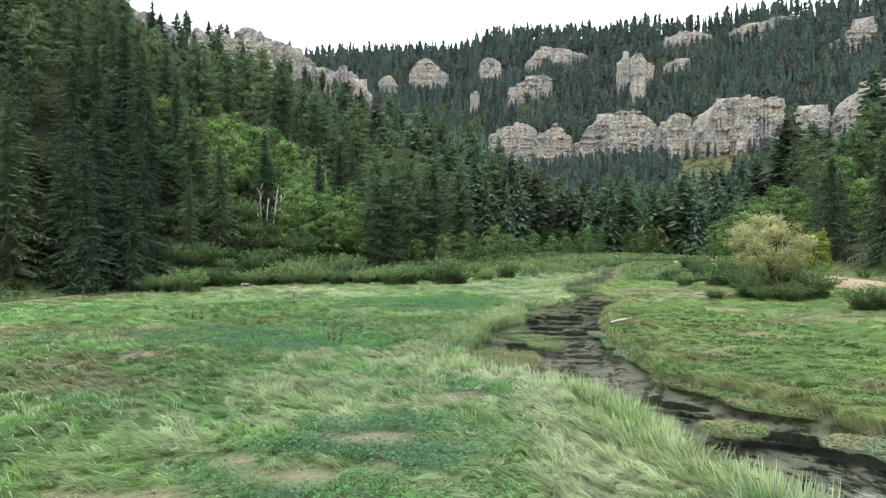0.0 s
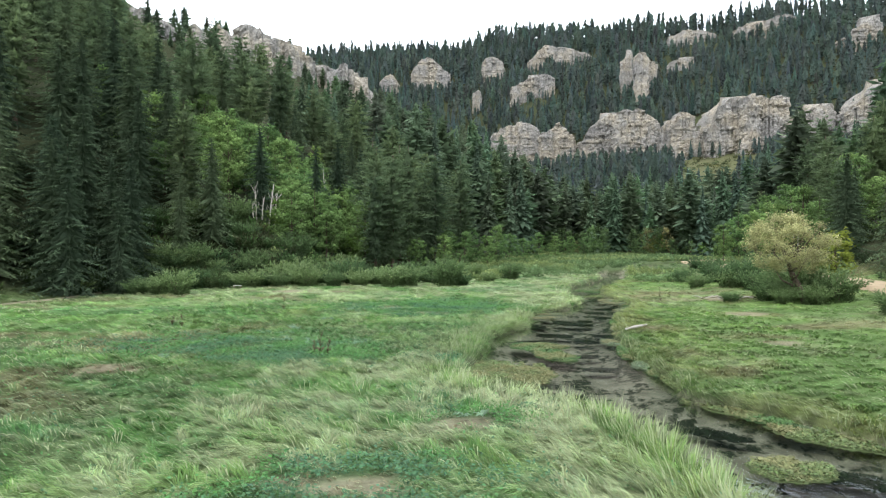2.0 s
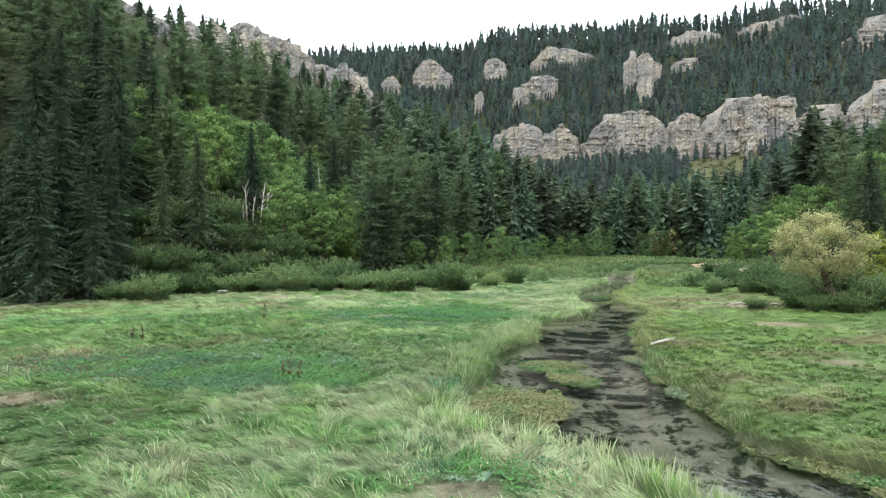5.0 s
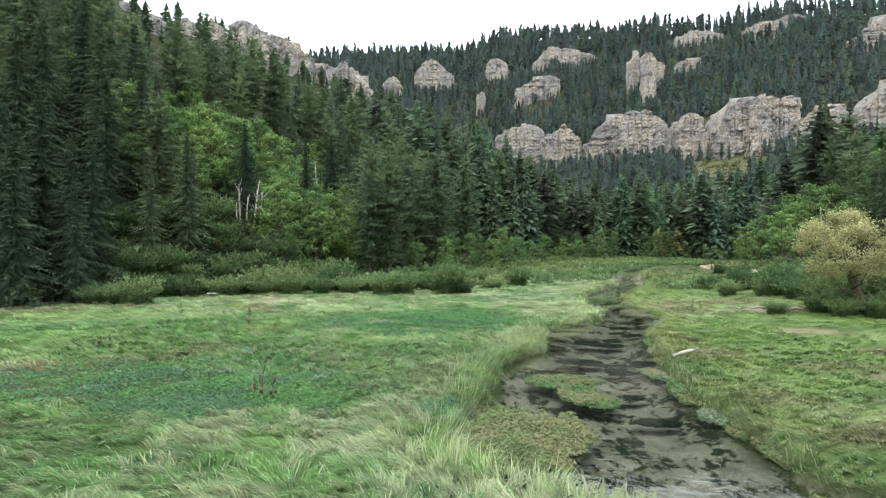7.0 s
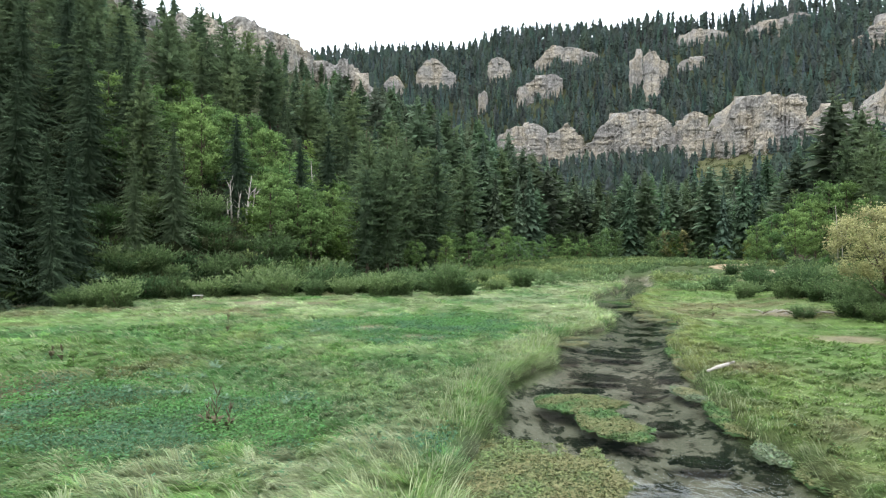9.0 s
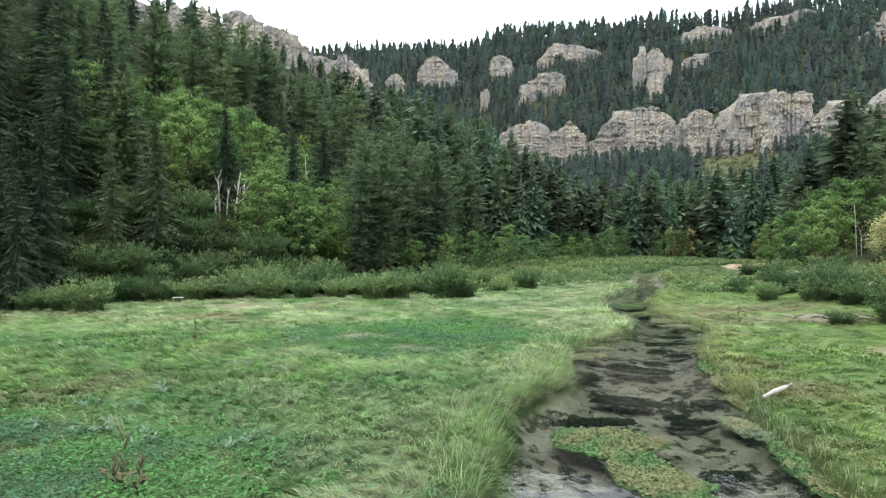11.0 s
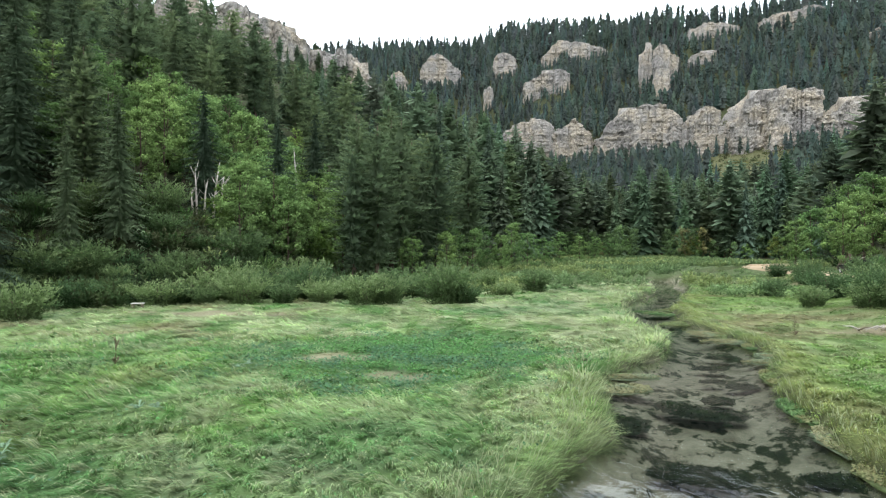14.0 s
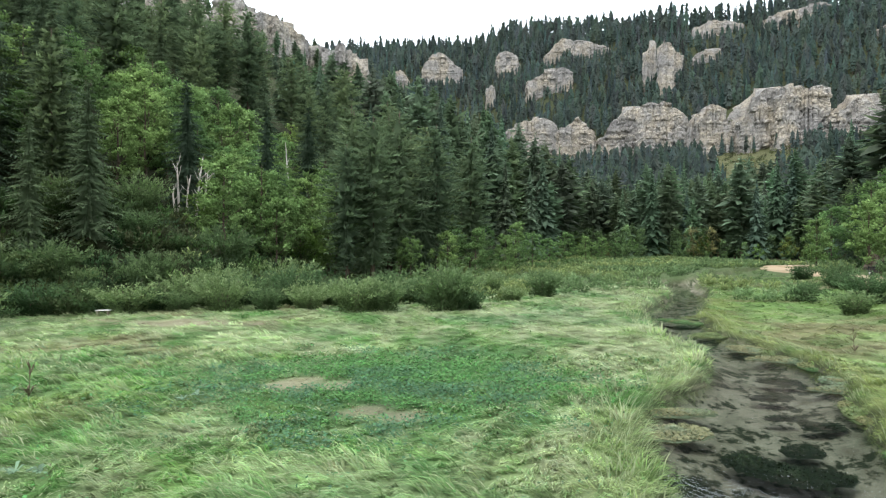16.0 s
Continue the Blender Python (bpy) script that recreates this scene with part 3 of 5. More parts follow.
outcrop(214.0, 489, 19.0, 153, (164, 166, 168, 169), 12)
outcrop(234.4, 484, 31.3, 156, (167, 169, 171, 170, 168), 12)
outcrop(257.6, 429, 22.0, 130, (137, 142, 146, 149, 150), 18)
tower(115.9, 458, 6.2, 112, (132, 135, 139), 8)
tower(121.2, 441, 8.0, 90, (130, 133, 131, 129), 9)
tower(132.0, 458, 8.0, 112, (131, 132, 129), 8)
crag(-59.7, 194, 11.4, 45, (65.7, 67.8, 68.1, 67.8, 65.7, 65.0), 12)
crag(-53.4, 201, 7.5, 53, (66.1, 66.7, 65.8, 64.8), 10)
crag(-50.1, 210, 6.3, 57, (67.7, 65.7, 65.0, 64.0), 9)
crag(-44.3, 218, 9.1, 58, (63.9, 63.2, 61.8), 7)
crag(-37.3, 220, 7.2, 59, (63.0, 64.4, 63.0, 61.2), 7)
crag(-30.2, 218, 7.8, 46, (59.5, 57.4, 55.2, 51.7), 8)
crag(-59.4, 164, 4.9, 54, (56.1, 58.4, 58.7, 57.1), 7)
crag(-61.2, 154, 4.1, 50, (52.9, 54.8, 55.3, 54.1), 7)
crag(-78.4, 164, 13.6, 53, (60.4, 61.7, 62.4, 61.9, 59.3), 12)


# ---------------------------------------------------------------- trees
def skirts(seed, tall, reach, bare, tiers, points, pine, droop=0.35, full=1.0, inner=0.62):
    """The dense inner crown of a conifer: ragged tiers of boughs, one over another."""
    r = np.random.default_rng(seed)
    s = Soup()
    for i in range(tiers):
        f = i / (tiers - 1)
        z = tall * (bare + (0.93 - bare) * f)
        if pine:
            form = np.sin(np.pi * min(0.16 + f * 0.80, 1)) ** 0.65 * r.uniform(0.7, 1.12)
        else:
            form = ((1 - f) ** 0.8 * r.uniform(0.84, 1.12) + 0.05)
        rad = reach * form * full
        rise = tall * (1 - bare) / tiers * r.uniform(1.3, 1.9)
        a = r.uniform(0, 6.283) + (np.arange(2 * points) + r.uniform(-0.35, 0.35, 2 * points)) * 3.1416 / points
        out = np.where(np.arange(2 * points) % 2 == 0, r.uniform(0.72, 1.18, 2 * points), r.uniform(0.30, 0.52, 2 * points))
        out = out * np.where(r.random(2 * points) < (0.22 if pine else 0.1), 0.6, 1.0)
        dz = -droop * rad * out * r.uniform(0.6, 1.3, 2 * points) if not pine else rad * r.uniform(-0.35, 0.22, 2 * points)
        off = r.uniform(-0.12, 0.12, 2) * rad * (1.6 if pine else 0.6)
        v = np.stack([np.cos(a) * rad * out + off[0], np.sin(a) * rad * out + off[1], z + dz], -1)
        top = np.array([[off[0], off[1], min(z + rise, tall)]])
        k = np.arange(2 * points)
        # shade inside the crown and light on the tips, painted into the tint
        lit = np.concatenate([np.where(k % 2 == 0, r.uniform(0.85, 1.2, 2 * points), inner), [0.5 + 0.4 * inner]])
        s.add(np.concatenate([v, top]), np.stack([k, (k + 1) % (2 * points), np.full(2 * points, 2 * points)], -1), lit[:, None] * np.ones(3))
    w = (0.17 if pine else 0.06) * reach
    s.add([(-w, -0.5 * w, tall * 0.88), (w, -0.5 * w, tall * 0.9), (0, w, tall * 0.89), (0.3 * w, 0, tall)], [(0, 1, 3), (1, 2, 3), (2, 0, 3)], (0.95, 0.95, 0.95))
    return s.arrays()


def boughs(seed, tall, reach, bare, tiers, per, pine):
    """A farther conifer: a small dense inside with narrow ragged boughs standing out of it."""
    r = np.random.default_rng(seed)
    s = Soup()
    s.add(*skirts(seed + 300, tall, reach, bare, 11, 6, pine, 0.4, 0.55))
    for i in range(tiers):
        f = i / (tiers - 1)
        if pine:
            form = np.sin(np.pi * min(0.14 + f * 0.83, 1)) ** 0.6 * r.uniform(0.65, 1.15)
        else:
            form = (1 - f) ** 0.85 * r.uniform(0.8, 1.15) + 0.04
        a = r.uniform(0, 6.283) + (np.arange(per) + r.uniform(-0.4, 0.4, per)) * 6.283 / per
        ln = reach * form * r.uniform(0.6, 1.15, per)
        z = tall * (bare + (0.96 - bare) * f) + r.uniform(-1.4, 1.4, per) * tall / tiers
        h = np.stack([np.cos(a), np.sin(a), 0 * a], -1)
        w = np.stack([-np.sin(a), np.cos(a), r.uniform(-0.5, 0.5, per)], -1) * (0.15 * ln + 0.06)[:, None]
        up = np.array((0, 0, 1.0))
        sag = (r.uniform(-0.35, 0.35, per) if pine else r.uniform(-0.75, 0.0, per)) * ln
        root = h * (ln * 0.2)[:, None] + up * z[:, None]
        tip = h * ln[:, None] + up * (z + sag)[:, None]
        mid = h * (ln * 0.6)[:, None] + up * (z + sag * 0.35)[:, None]
        v = np.stack([root, mid + w, mid - w, tip], 1).reshape(-1, 3)
        k = np.arange(per)[:, None] * 4
        # painted light: each bough's tint runs from dark root to bright tip
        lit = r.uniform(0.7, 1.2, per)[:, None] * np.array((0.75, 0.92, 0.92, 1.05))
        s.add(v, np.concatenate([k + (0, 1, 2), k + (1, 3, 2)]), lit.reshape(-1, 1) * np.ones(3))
    return s.arrays()


def conifer(seed, tall, reach, bare, levels, per, sprays, sag, gap, pine):
    """Crown of a spruce or pine: a dense inside, and boughs of fine drooping twigs round it."""
    r = np.random.default_rng(seed)
    s = Soup()
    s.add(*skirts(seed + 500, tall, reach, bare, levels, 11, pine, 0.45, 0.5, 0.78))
    for i in range(levels):
        f = i / (levels - 1)
        z = tall * (bare + (0.985 - bare) * f)
        if pine:
            form = (np.sin(np.pi * min(0.14 + f * 0.82, 1)) ** 0.6) * (0.75 + 0.35 * r.random())
        else:
            form = (1 - f) ** 0.85 * (0.85 + 0.25 * r.random()) + 0.03
        start = r.uniform(0, 6.28)
        for k in range(per):
            if r.random() < gap:
                continue
            az = start + 6.283 * k / per + r.uniform(-0.4, 0.4)
            ln = max(reach * form * r.uniform(0.62, 1.15), 0.25)
            h = np.array((np.cos(az), np.sin(az), 0.0))
            side = np.array((-np.sin(az), np.cos(az), 0.0))
            up = (0.30 * f - 0.05 if pine else 0.45 * f - 0.22) + r.uniform(-0.16, 0.16)
            base = np.array((0, 0, z + r.uniform(-0.6, 0.6) * tall / levels))
            shade = r.uniform(0.7, 1.25)
            for u in np.linspace(0.5 if pine else 0.38, 1, sprays):
                p = base + h * ln * u + side * r.uniform(-0.06, 0.06) * ln + np.array((0, 0, up * ln * u - sag * ln * u * u))
                tw = (0.26 if pine else 0.16) * ln * (1.25 - u) + 0.14 * reach * (0.7 if pine else 0.42)
                bw = (0.24 if pine else 0.20) * tw
                # twigs nearer the trunk get a darker tint, a painted inner shade
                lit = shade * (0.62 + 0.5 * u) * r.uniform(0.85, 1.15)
                for sg in (-1, 1):
                    t = p + (side * sg * 0.95 + h * r.uniform(0.2, 0.9)) * tw * r.uniform(0.7, 1.2) + np.array((0, 0, (r.uniform(-0.25, 0.55) if pine else r.uniform(-0.75, 0.02)) * tw))
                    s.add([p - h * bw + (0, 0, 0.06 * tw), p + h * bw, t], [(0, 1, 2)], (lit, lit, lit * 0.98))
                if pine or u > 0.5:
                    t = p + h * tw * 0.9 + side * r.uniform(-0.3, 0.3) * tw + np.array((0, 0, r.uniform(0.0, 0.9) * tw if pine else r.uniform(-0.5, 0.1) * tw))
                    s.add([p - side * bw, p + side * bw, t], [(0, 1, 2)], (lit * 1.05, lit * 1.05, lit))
    t = np.array((0, 0, tall))
    s.add([t - (0.12, 0, 0.9), t + (0.12, 0, -0.9), t], [(0, 1, 2)], (1, 1, 1))
    return s.arrays()


def trunk_of(tall, thick, seed=0, sides=7):
    r = np.random.default_rng(seed)
    n = 6
    pts = [(r.uniform(-0.06, 0.06) * (k > 0), r.uniform(-0.06, 0.06) * (k > 0), -0.5 + (tall * 0.97 + 0.5) * k / n) for k in range(n + 1)]
    return tube(pts, [thick * (1.25 if k == 0 else 1 - 0.9 * k / n) for k in range(n + 1)], sides)


def broadleaf(seed, tall, reach, clumps, leaves, size, low=0.25, lean=(0, 0), tips=(1, 1, 1), clump=0.30, single=False):
    """Crown of leaves in uneven clumps, and limbs that carry them."""
    r = np.random.default_rng(seed)
    s = Soup()
    centres = []
    for k in range(clumps):
        a, q = r.uniform(0, 6.283), r.random() ** 0.6
        f = r.uniform(low, 1)
        wide = reach * np.sin(np.pi * (0.16 + 0.76 * (f - low) / (1 - low))) ** 0.7
        centres.append((np.cos(a) * q * wide + lean[0] * f, np.sin(a) * q * wide + lean[1] * f, tall * f * 0.9))
    centres = np.array(centres)
    for p in centres:
        rad = reach * clump * r.uniform(0.6, 1.3)
        shade = r.uniform(0.7, 1.2)
        d = r.normal(size=(leaves, 3))
        d /= np.linalg.norm(d, axis=1)[:, None]
        q = p + d * rad * np.abs(r.normal(0.62, 0.34, (leaves, 1))) * (1.05, 1.05, 0.95)
        a = r.normal(size=(leaves, 3))
        a[:, 2] *= 0.5
        a /= np.linalg.norm(a, axis=1)[:, None]
        b = np.cross(a, r.normal(size=(leaves, 3)))
        b /= np.linalg.norm(b, axis=1)[:, None]
        ln = size * r.uniform(0.6, 1.3, (leaves, 1))
        v = np.stack([q - a * ln * 0.5, q + b * ln * 0.32, q + a * ln * 0.6, q - b * ln * 0.32], 1).reshape(-1, 3)
        i = np.arange(leaves)[:, None] * 4
        f = i + (0, 1, 3) if single else np.concatenate([i + (0, 1, 2), i + (0, 2, 3)])
        # light from above painted in: clump tops brighter, undersides darker
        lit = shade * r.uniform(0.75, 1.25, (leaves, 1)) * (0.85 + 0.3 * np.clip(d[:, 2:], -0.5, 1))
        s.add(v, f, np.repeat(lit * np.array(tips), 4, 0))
    return s.arrays(), centres


def shoots(seed, tall, reach, count, leaves, size, tip=1.3):
    """A willow bush: slender shoots fanning out of one stool, leafy along their length; and its stems."""
    r = np.random.default_rng(seed)
    s = Soup()
    az = r.uniform(0, 6.283, count)
    lean = 1.15 * r.random(count) ** 0.7
    ln = tall * r.uniform(0.6, 1.08, count) / np.cos(lean * 0.55)
    out = np.stack([np.cos(az), np.sin(az)], -1)
    u = r.uniform(0.0, 1, (count, leaves)) ** 0.9
    bend = lean[:, None] * (0.35 + 0.5 * u)
    rad = 0.10 * reach + 0.45 * reach * r.random((count, 1)) * (1 - u) + np.minimum(ln[:, None] * u * np.sin(bend), reach * (0.5 + 0.6 * u))
    q = np.stack([out[:, :1] * rad, out[:, 1:] * rad, ln[:, None] * u * np.cos(bend)], -1).reshape(-1, 3)
    n = len(q)
    q = q + r.normal(0, 0.035 * tall, (n, 3)) * (1, 1, 0.5)
    d = np.repeat(np.stack([out[:, 0] * np.sin(lean), out[:, 1] * np.sin(lean), np.cos(lean)], -1), leaves, 0) + r.normal(0, 0.55, (n, 3))
    d /= np.linalg.norm(d, axis=1)[:, None]
    w = np.cross(d, r.normal(size=(n, 3)))
    w /= np.linalg.norm(w, axis=1)[:, None]
    z = size * r.uniform(0.6, 1.4, (n, 1))
    v = np.stack([q - w * z * 0.22, q + w * z * 0.22, q + d * z], 1).reshape(-1, 3)
    f = np.arange(3 * n).reshape(-1, 3)
    # shade low inside the bush painted into the tint; end leaves really paler
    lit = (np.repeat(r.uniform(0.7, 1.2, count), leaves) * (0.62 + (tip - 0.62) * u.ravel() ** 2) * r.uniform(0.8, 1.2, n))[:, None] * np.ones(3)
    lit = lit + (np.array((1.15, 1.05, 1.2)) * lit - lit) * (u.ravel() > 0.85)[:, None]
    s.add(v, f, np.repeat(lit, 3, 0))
    stems = []
    for k in range(7):
        h = ln[k] * 0.75
        stems.append(tube([(out[k, 0] * 0.05, out[k, 1] * 0.05, -0.25), (out[k, 0] * h * math.sin(lean[k] * 0.45) * 0.5, out[k, 1] * h * math.sin(lean[k] * 0.45) * 0.5, h * 0.5), (out[k, 0] * h * math.sin(lean[k] * 0.7), out[k, 1] * h * math.sin(lean[k] * 0.7), h * math.cos(lean[k] * 0.7))], [0.03, 0.022, 0.008], 5))
    return s.arrays(), stems


def limbs_of(centres, tall, thick, seed, count=9, lean=(0, 0), stems=1):
    r = np.random.default_rng(seed)
    out = []
    for k in range(stems):
        a = 6.283 * k / stems
        o = (np.cos(a) * thick * 1.6 * (stems > 1), np.sin(a) * thick * 1.6 * (stems > 1))
        sp = 0.14 * tall * (stems > 1)
        pts = [(o[0], o[1], -0.4), (o[0] + np.cos(a) * sp * 0.3 + lean[0] * 0.2, o[1] + np.sin(a) * sp * 0.3 + lean[1] * 0.2, tall * 0.25), (o[0] + np.cos(a) * sp + lean[0] * 0.5, o[1] + np.sin(a) * sp + lean[1] * 0.5, tall * 0.55), (o[0] + np.cos(a) * sp * 1.3 + lean[0] * 0.8, o[1] + np.sin(a) * sp * 1.3 + lean[1] * 0.8, tall * 0.85)]
        out.append((tube(pts, [thick, thick * 0.8, thick * 0.5, thick * 0.12]), "trunk" if k == 0 else "stem"))
    for p in centres[r.permutation(len(centres))[:count]]:
        f = np.clip(p[2] / tall - 0.25, 0.12, 0.6)
        o = np.array((lean[0] * f, lean[1] * f, tall * f))
        mid = o * 0.5 + p * 0.5 + np.array((0, 0, -0.06 * tall))
        out.append((tube([o, mid, p], [thick * 0.42, thick * 0.26, thick * 0.06], 5), "limb"))
    return out


def make_tree(name, crown, trunk, m_crown, m_bark, label, category, group, limbs=()):
    root = new(name)
    part("trunk", mesh_of("trunk", *trunk, None, m_bark, True), root)
    for (v, f), nm in limbs:
        part(nm, mesh_of(nm, v, f, None, m_bark, True), root)
    part("crown", mesh_of("crown", *crown, m_crown), root)
    return tagged(root, label, category, group)


PROTOS = {}
for k in range(4):
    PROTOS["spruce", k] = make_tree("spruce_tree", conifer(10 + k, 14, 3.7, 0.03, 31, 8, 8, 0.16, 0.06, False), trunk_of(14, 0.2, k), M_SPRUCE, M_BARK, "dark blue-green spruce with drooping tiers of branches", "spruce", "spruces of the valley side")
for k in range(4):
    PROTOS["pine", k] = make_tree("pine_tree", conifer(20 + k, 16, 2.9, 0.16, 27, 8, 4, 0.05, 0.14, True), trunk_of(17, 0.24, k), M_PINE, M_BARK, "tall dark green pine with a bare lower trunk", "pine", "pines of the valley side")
LEAFY = []
for k in range(4):
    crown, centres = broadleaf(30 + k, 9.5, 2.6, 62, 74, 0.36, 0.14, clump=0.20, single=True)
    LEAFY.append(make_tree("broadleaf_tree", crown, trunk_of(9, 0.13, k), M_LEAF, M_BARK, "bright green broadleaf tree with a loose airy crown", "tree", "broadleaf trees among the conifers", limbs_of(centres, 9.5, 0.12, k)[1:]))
BUSHES = []
for k in range(4):
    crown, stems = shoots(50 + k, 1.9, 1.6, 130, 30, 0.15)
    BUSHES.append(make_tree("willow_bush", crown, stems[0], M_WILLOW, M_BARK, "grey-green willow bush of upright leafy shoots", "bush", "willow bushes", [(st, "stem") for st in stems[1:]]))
# low versions for the woods that stand farther off
FAR_PINE = [boughs(70 + k, 12, 2.3, 0.12, 22, 15, True) for k in range(4)]
FAR_SPRUCE = [boughs(80 + k, 12, 2.3, 0.04, 24, 15, False) for k in range(3)]
# haze lifts the darks here: the painted inner shade is weaker
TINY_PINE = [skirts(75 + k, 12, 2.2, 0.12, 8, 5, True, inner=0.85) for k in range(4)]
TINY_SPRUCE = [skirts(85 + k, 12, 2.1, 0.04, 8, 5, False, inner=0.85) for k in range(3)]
FAR_TRUNK = tube([(0, 0, -0.5), (0, 0, 11.6)], [0.2, 0.03], 3)
FAR_BUSH = [shoots(90 + k, 1.4, 1.3, 26, 8, 0.27)[0] for k in range(3)]
SPARSE_BUSH = [shoots(92 + k, 1.4, 1.4, 15, 6, 0.42)[0] for k in range(3)]
FAR_LEAFY = [broadleaf(95 + k, 8, 2.5, 22, 30, 0.6, 0.2, single=True)[0] for k in range(2)]


def set_down(proto, x, y, turn, scale, wide=None):
    ob = copy_thing(proto, Matrix.LocRotScale((x, y, float(height(x, y)) - 0.08), Euler((0, 0, turn)), None))
    ob.scale = (wide or scale, wide or scale, scale)
    return ob


def woods():
    cells = []
    for (x0, x1, y0, y1, cell) in ((-190, 190, 30, 262, 6.6), (-150, 380, 262, 660, 4.9)):
        gx, gy = np.meshgrid(np.arange(x0, x1, cell), np.arange(y0, y1, cell))
        gx, gy = gx.ravel() + rng.uniform(-0.48, 0.48, gx.size) * cell, gy.ravel() + rng.uniform(-0.48, 0.48, gy.size) * cell
        cells.append(np.stack([gx, gy], -1))
    p = np.concatenate(cells)
    x, y = p.T
    lu, ru, s = left_up(x, y), right_up(x, y), beyond_cliff(x, y)
    up = np.maximum(np.maximum(lu, ru), s + 215)
    keep = (up > 2.5) & (x > -0.82 * y - 6) & (x < 0.80 * y + 22)
    keep &= ~((lu > 98) & (y < 300)) & ~((y > 262) & (y < 330) & (x < -25)) & (s < 211 - np.where(x > 0, 0.127, -0.225) * x - 14 * smooth(90, 190, x))
    keep &= ~((s > -5) & (s < 0) & (x > 22)) & (clearing(x, y) < 0.5)
    keep &= ~((s > 11) & (s < 40) & (x > 110) & (rng.random(len(x)) < 0.2))
    keep &= ~((ru > 2.5) & (ru < 3.5) & (lu < 0) & (s < -150) & (y < 90))
    keep &= ~((lu > 0) & (lu < 30) & (lu < 27) & (y > 74) & (y < 113) & (x > -43) & (rng.random(len(x)) < 0.88))
    keep &= ~((lu > 78) & (y < 300) & (rng.random(len(x)) < 0.75))
    x, y = x[keep], y[keep]
    # trees at the foot of the far rocks
    for rx, ry, wide, deep in ROCKS:
        if ry > 300:
            n = int(wide / (1.0 if 112 < rx < 130 and wide < 10 else 3.2 if ry > 460 or ry < 345 else 4.5))
            x = np.append(x, rx + wide * 0.62 * rng.uniform(-1, 1, n))
            y = np.append(y, ry - deep / 2 - rng.uniform(0.5, 6.5, n))
    near = np.hypot(x - 0.8, y - 28)
    order = np.argsort(near)
    return x[order], y[order]


wx, wy = woods()
NEAR = 170
for k in range(NEAR):
    x, y = wx[k], wy[k]
    edge = left_up(x, y) < 14 and y < 80
    kind = "spruce" if rng.random() < (0.85 if edge else 0.3) else "pine"
    sc = rng.uniform(0.75, 1.15) * (0.9 if edge else 1.0)
    set_down(PROTOS[kind, int(rng.integers(4))], x, y, rng.uniform(0, 6.28), sc, sc * rng.uniform(0.9, 1.15))

fx, fy = wx[NEAR:], wy[NEAR:]
pick = rng.integers(0, 10, len(fx))
fs = rng.uniform(0.7, 1.25, len(fx)) * np.where(fy < 262, np.where(left_up(fx, fy) > 50, 0.85, np.where(left_up(fx, fy) < 25, 1.75, np.where(left_up(fx, fy) > 0, 1.3, 1.6))), np.where(beyond_cliff(fx, fy) > 130, 1.3, 1.08))
fz = height(fx, fy) - 0.2
# young trees on the thin soil below and between the rocks
for rx, ry, wide, deep in ROCKS:
    if ry > 300 and rx < 205 and not 112 < rx < 133:
        low = (np.abs(fx - rx) < wide * 0.56) & (fy > ry - deep / 2 - 20) & (fy < ry + deep / 2)
        fs = np.where(low, np.minimum(fs, 0.62 if beyond_cliff(rx, ry) > 30 else 0.8), fs)
    elif ry < 300:
        along = np.clip((fy - 30) / (ry - 30), 0, 2)
        low = (np.abs(fx - rx * along) < wide * 0.5) & (along > 0.85) & (along < 1.02) & (rx < -48)
        fs = np.where(low, fs * 0.6, fs)
soups, logs = [], []
for k in range(14):
    far_off = k > 6
    j = k % 7
    sel = ((pick == j) | ((pick > 6) & (pick % 4 == j))) & ((fy > 262) == far_off)
    if far_off:
        proto = TINY_PINE[j] if j < 4 else TINY_SPRUCE[j - 4]
    else:
        proto = FAR_PINE[j] if j < 4 else FAR_SPRUCE[j - 4]
    n = int(sel.sum())
    places = np.stack([fx[sel], fy[sel], fz[sel]], -1)
    # far trees take the blue of haze into their tint
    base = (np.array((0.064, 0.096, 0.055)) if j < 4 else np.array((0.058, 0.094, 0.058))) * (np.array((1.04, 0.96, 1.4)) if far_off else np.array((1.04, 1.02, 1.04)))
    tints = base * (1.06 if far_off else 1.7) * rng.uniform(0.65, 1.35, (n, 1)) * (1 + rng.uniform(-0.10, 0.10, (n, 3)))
    sc = np.stack([fs[sel] * rng.uniform(0.85, 1.2, n), fs[sel]], -1)
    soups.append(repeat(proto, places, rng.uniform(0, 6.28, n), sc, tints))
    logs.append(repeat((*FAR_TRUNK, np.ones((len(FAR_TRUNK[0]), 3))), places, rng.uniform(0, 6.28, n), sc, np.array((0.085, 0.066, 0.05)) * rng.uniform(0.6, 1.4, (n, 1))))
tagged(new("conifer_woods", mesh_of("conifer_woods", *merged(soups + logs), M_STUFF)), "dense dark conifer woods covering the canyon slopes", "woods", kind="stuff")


def before_snags(x, y):
    """The open strip of low growth in front of the dead trees."""
    return 68 < y < 86.5 and abs(x + 24.2 + 0.33 * (y - 84)) < 2.6


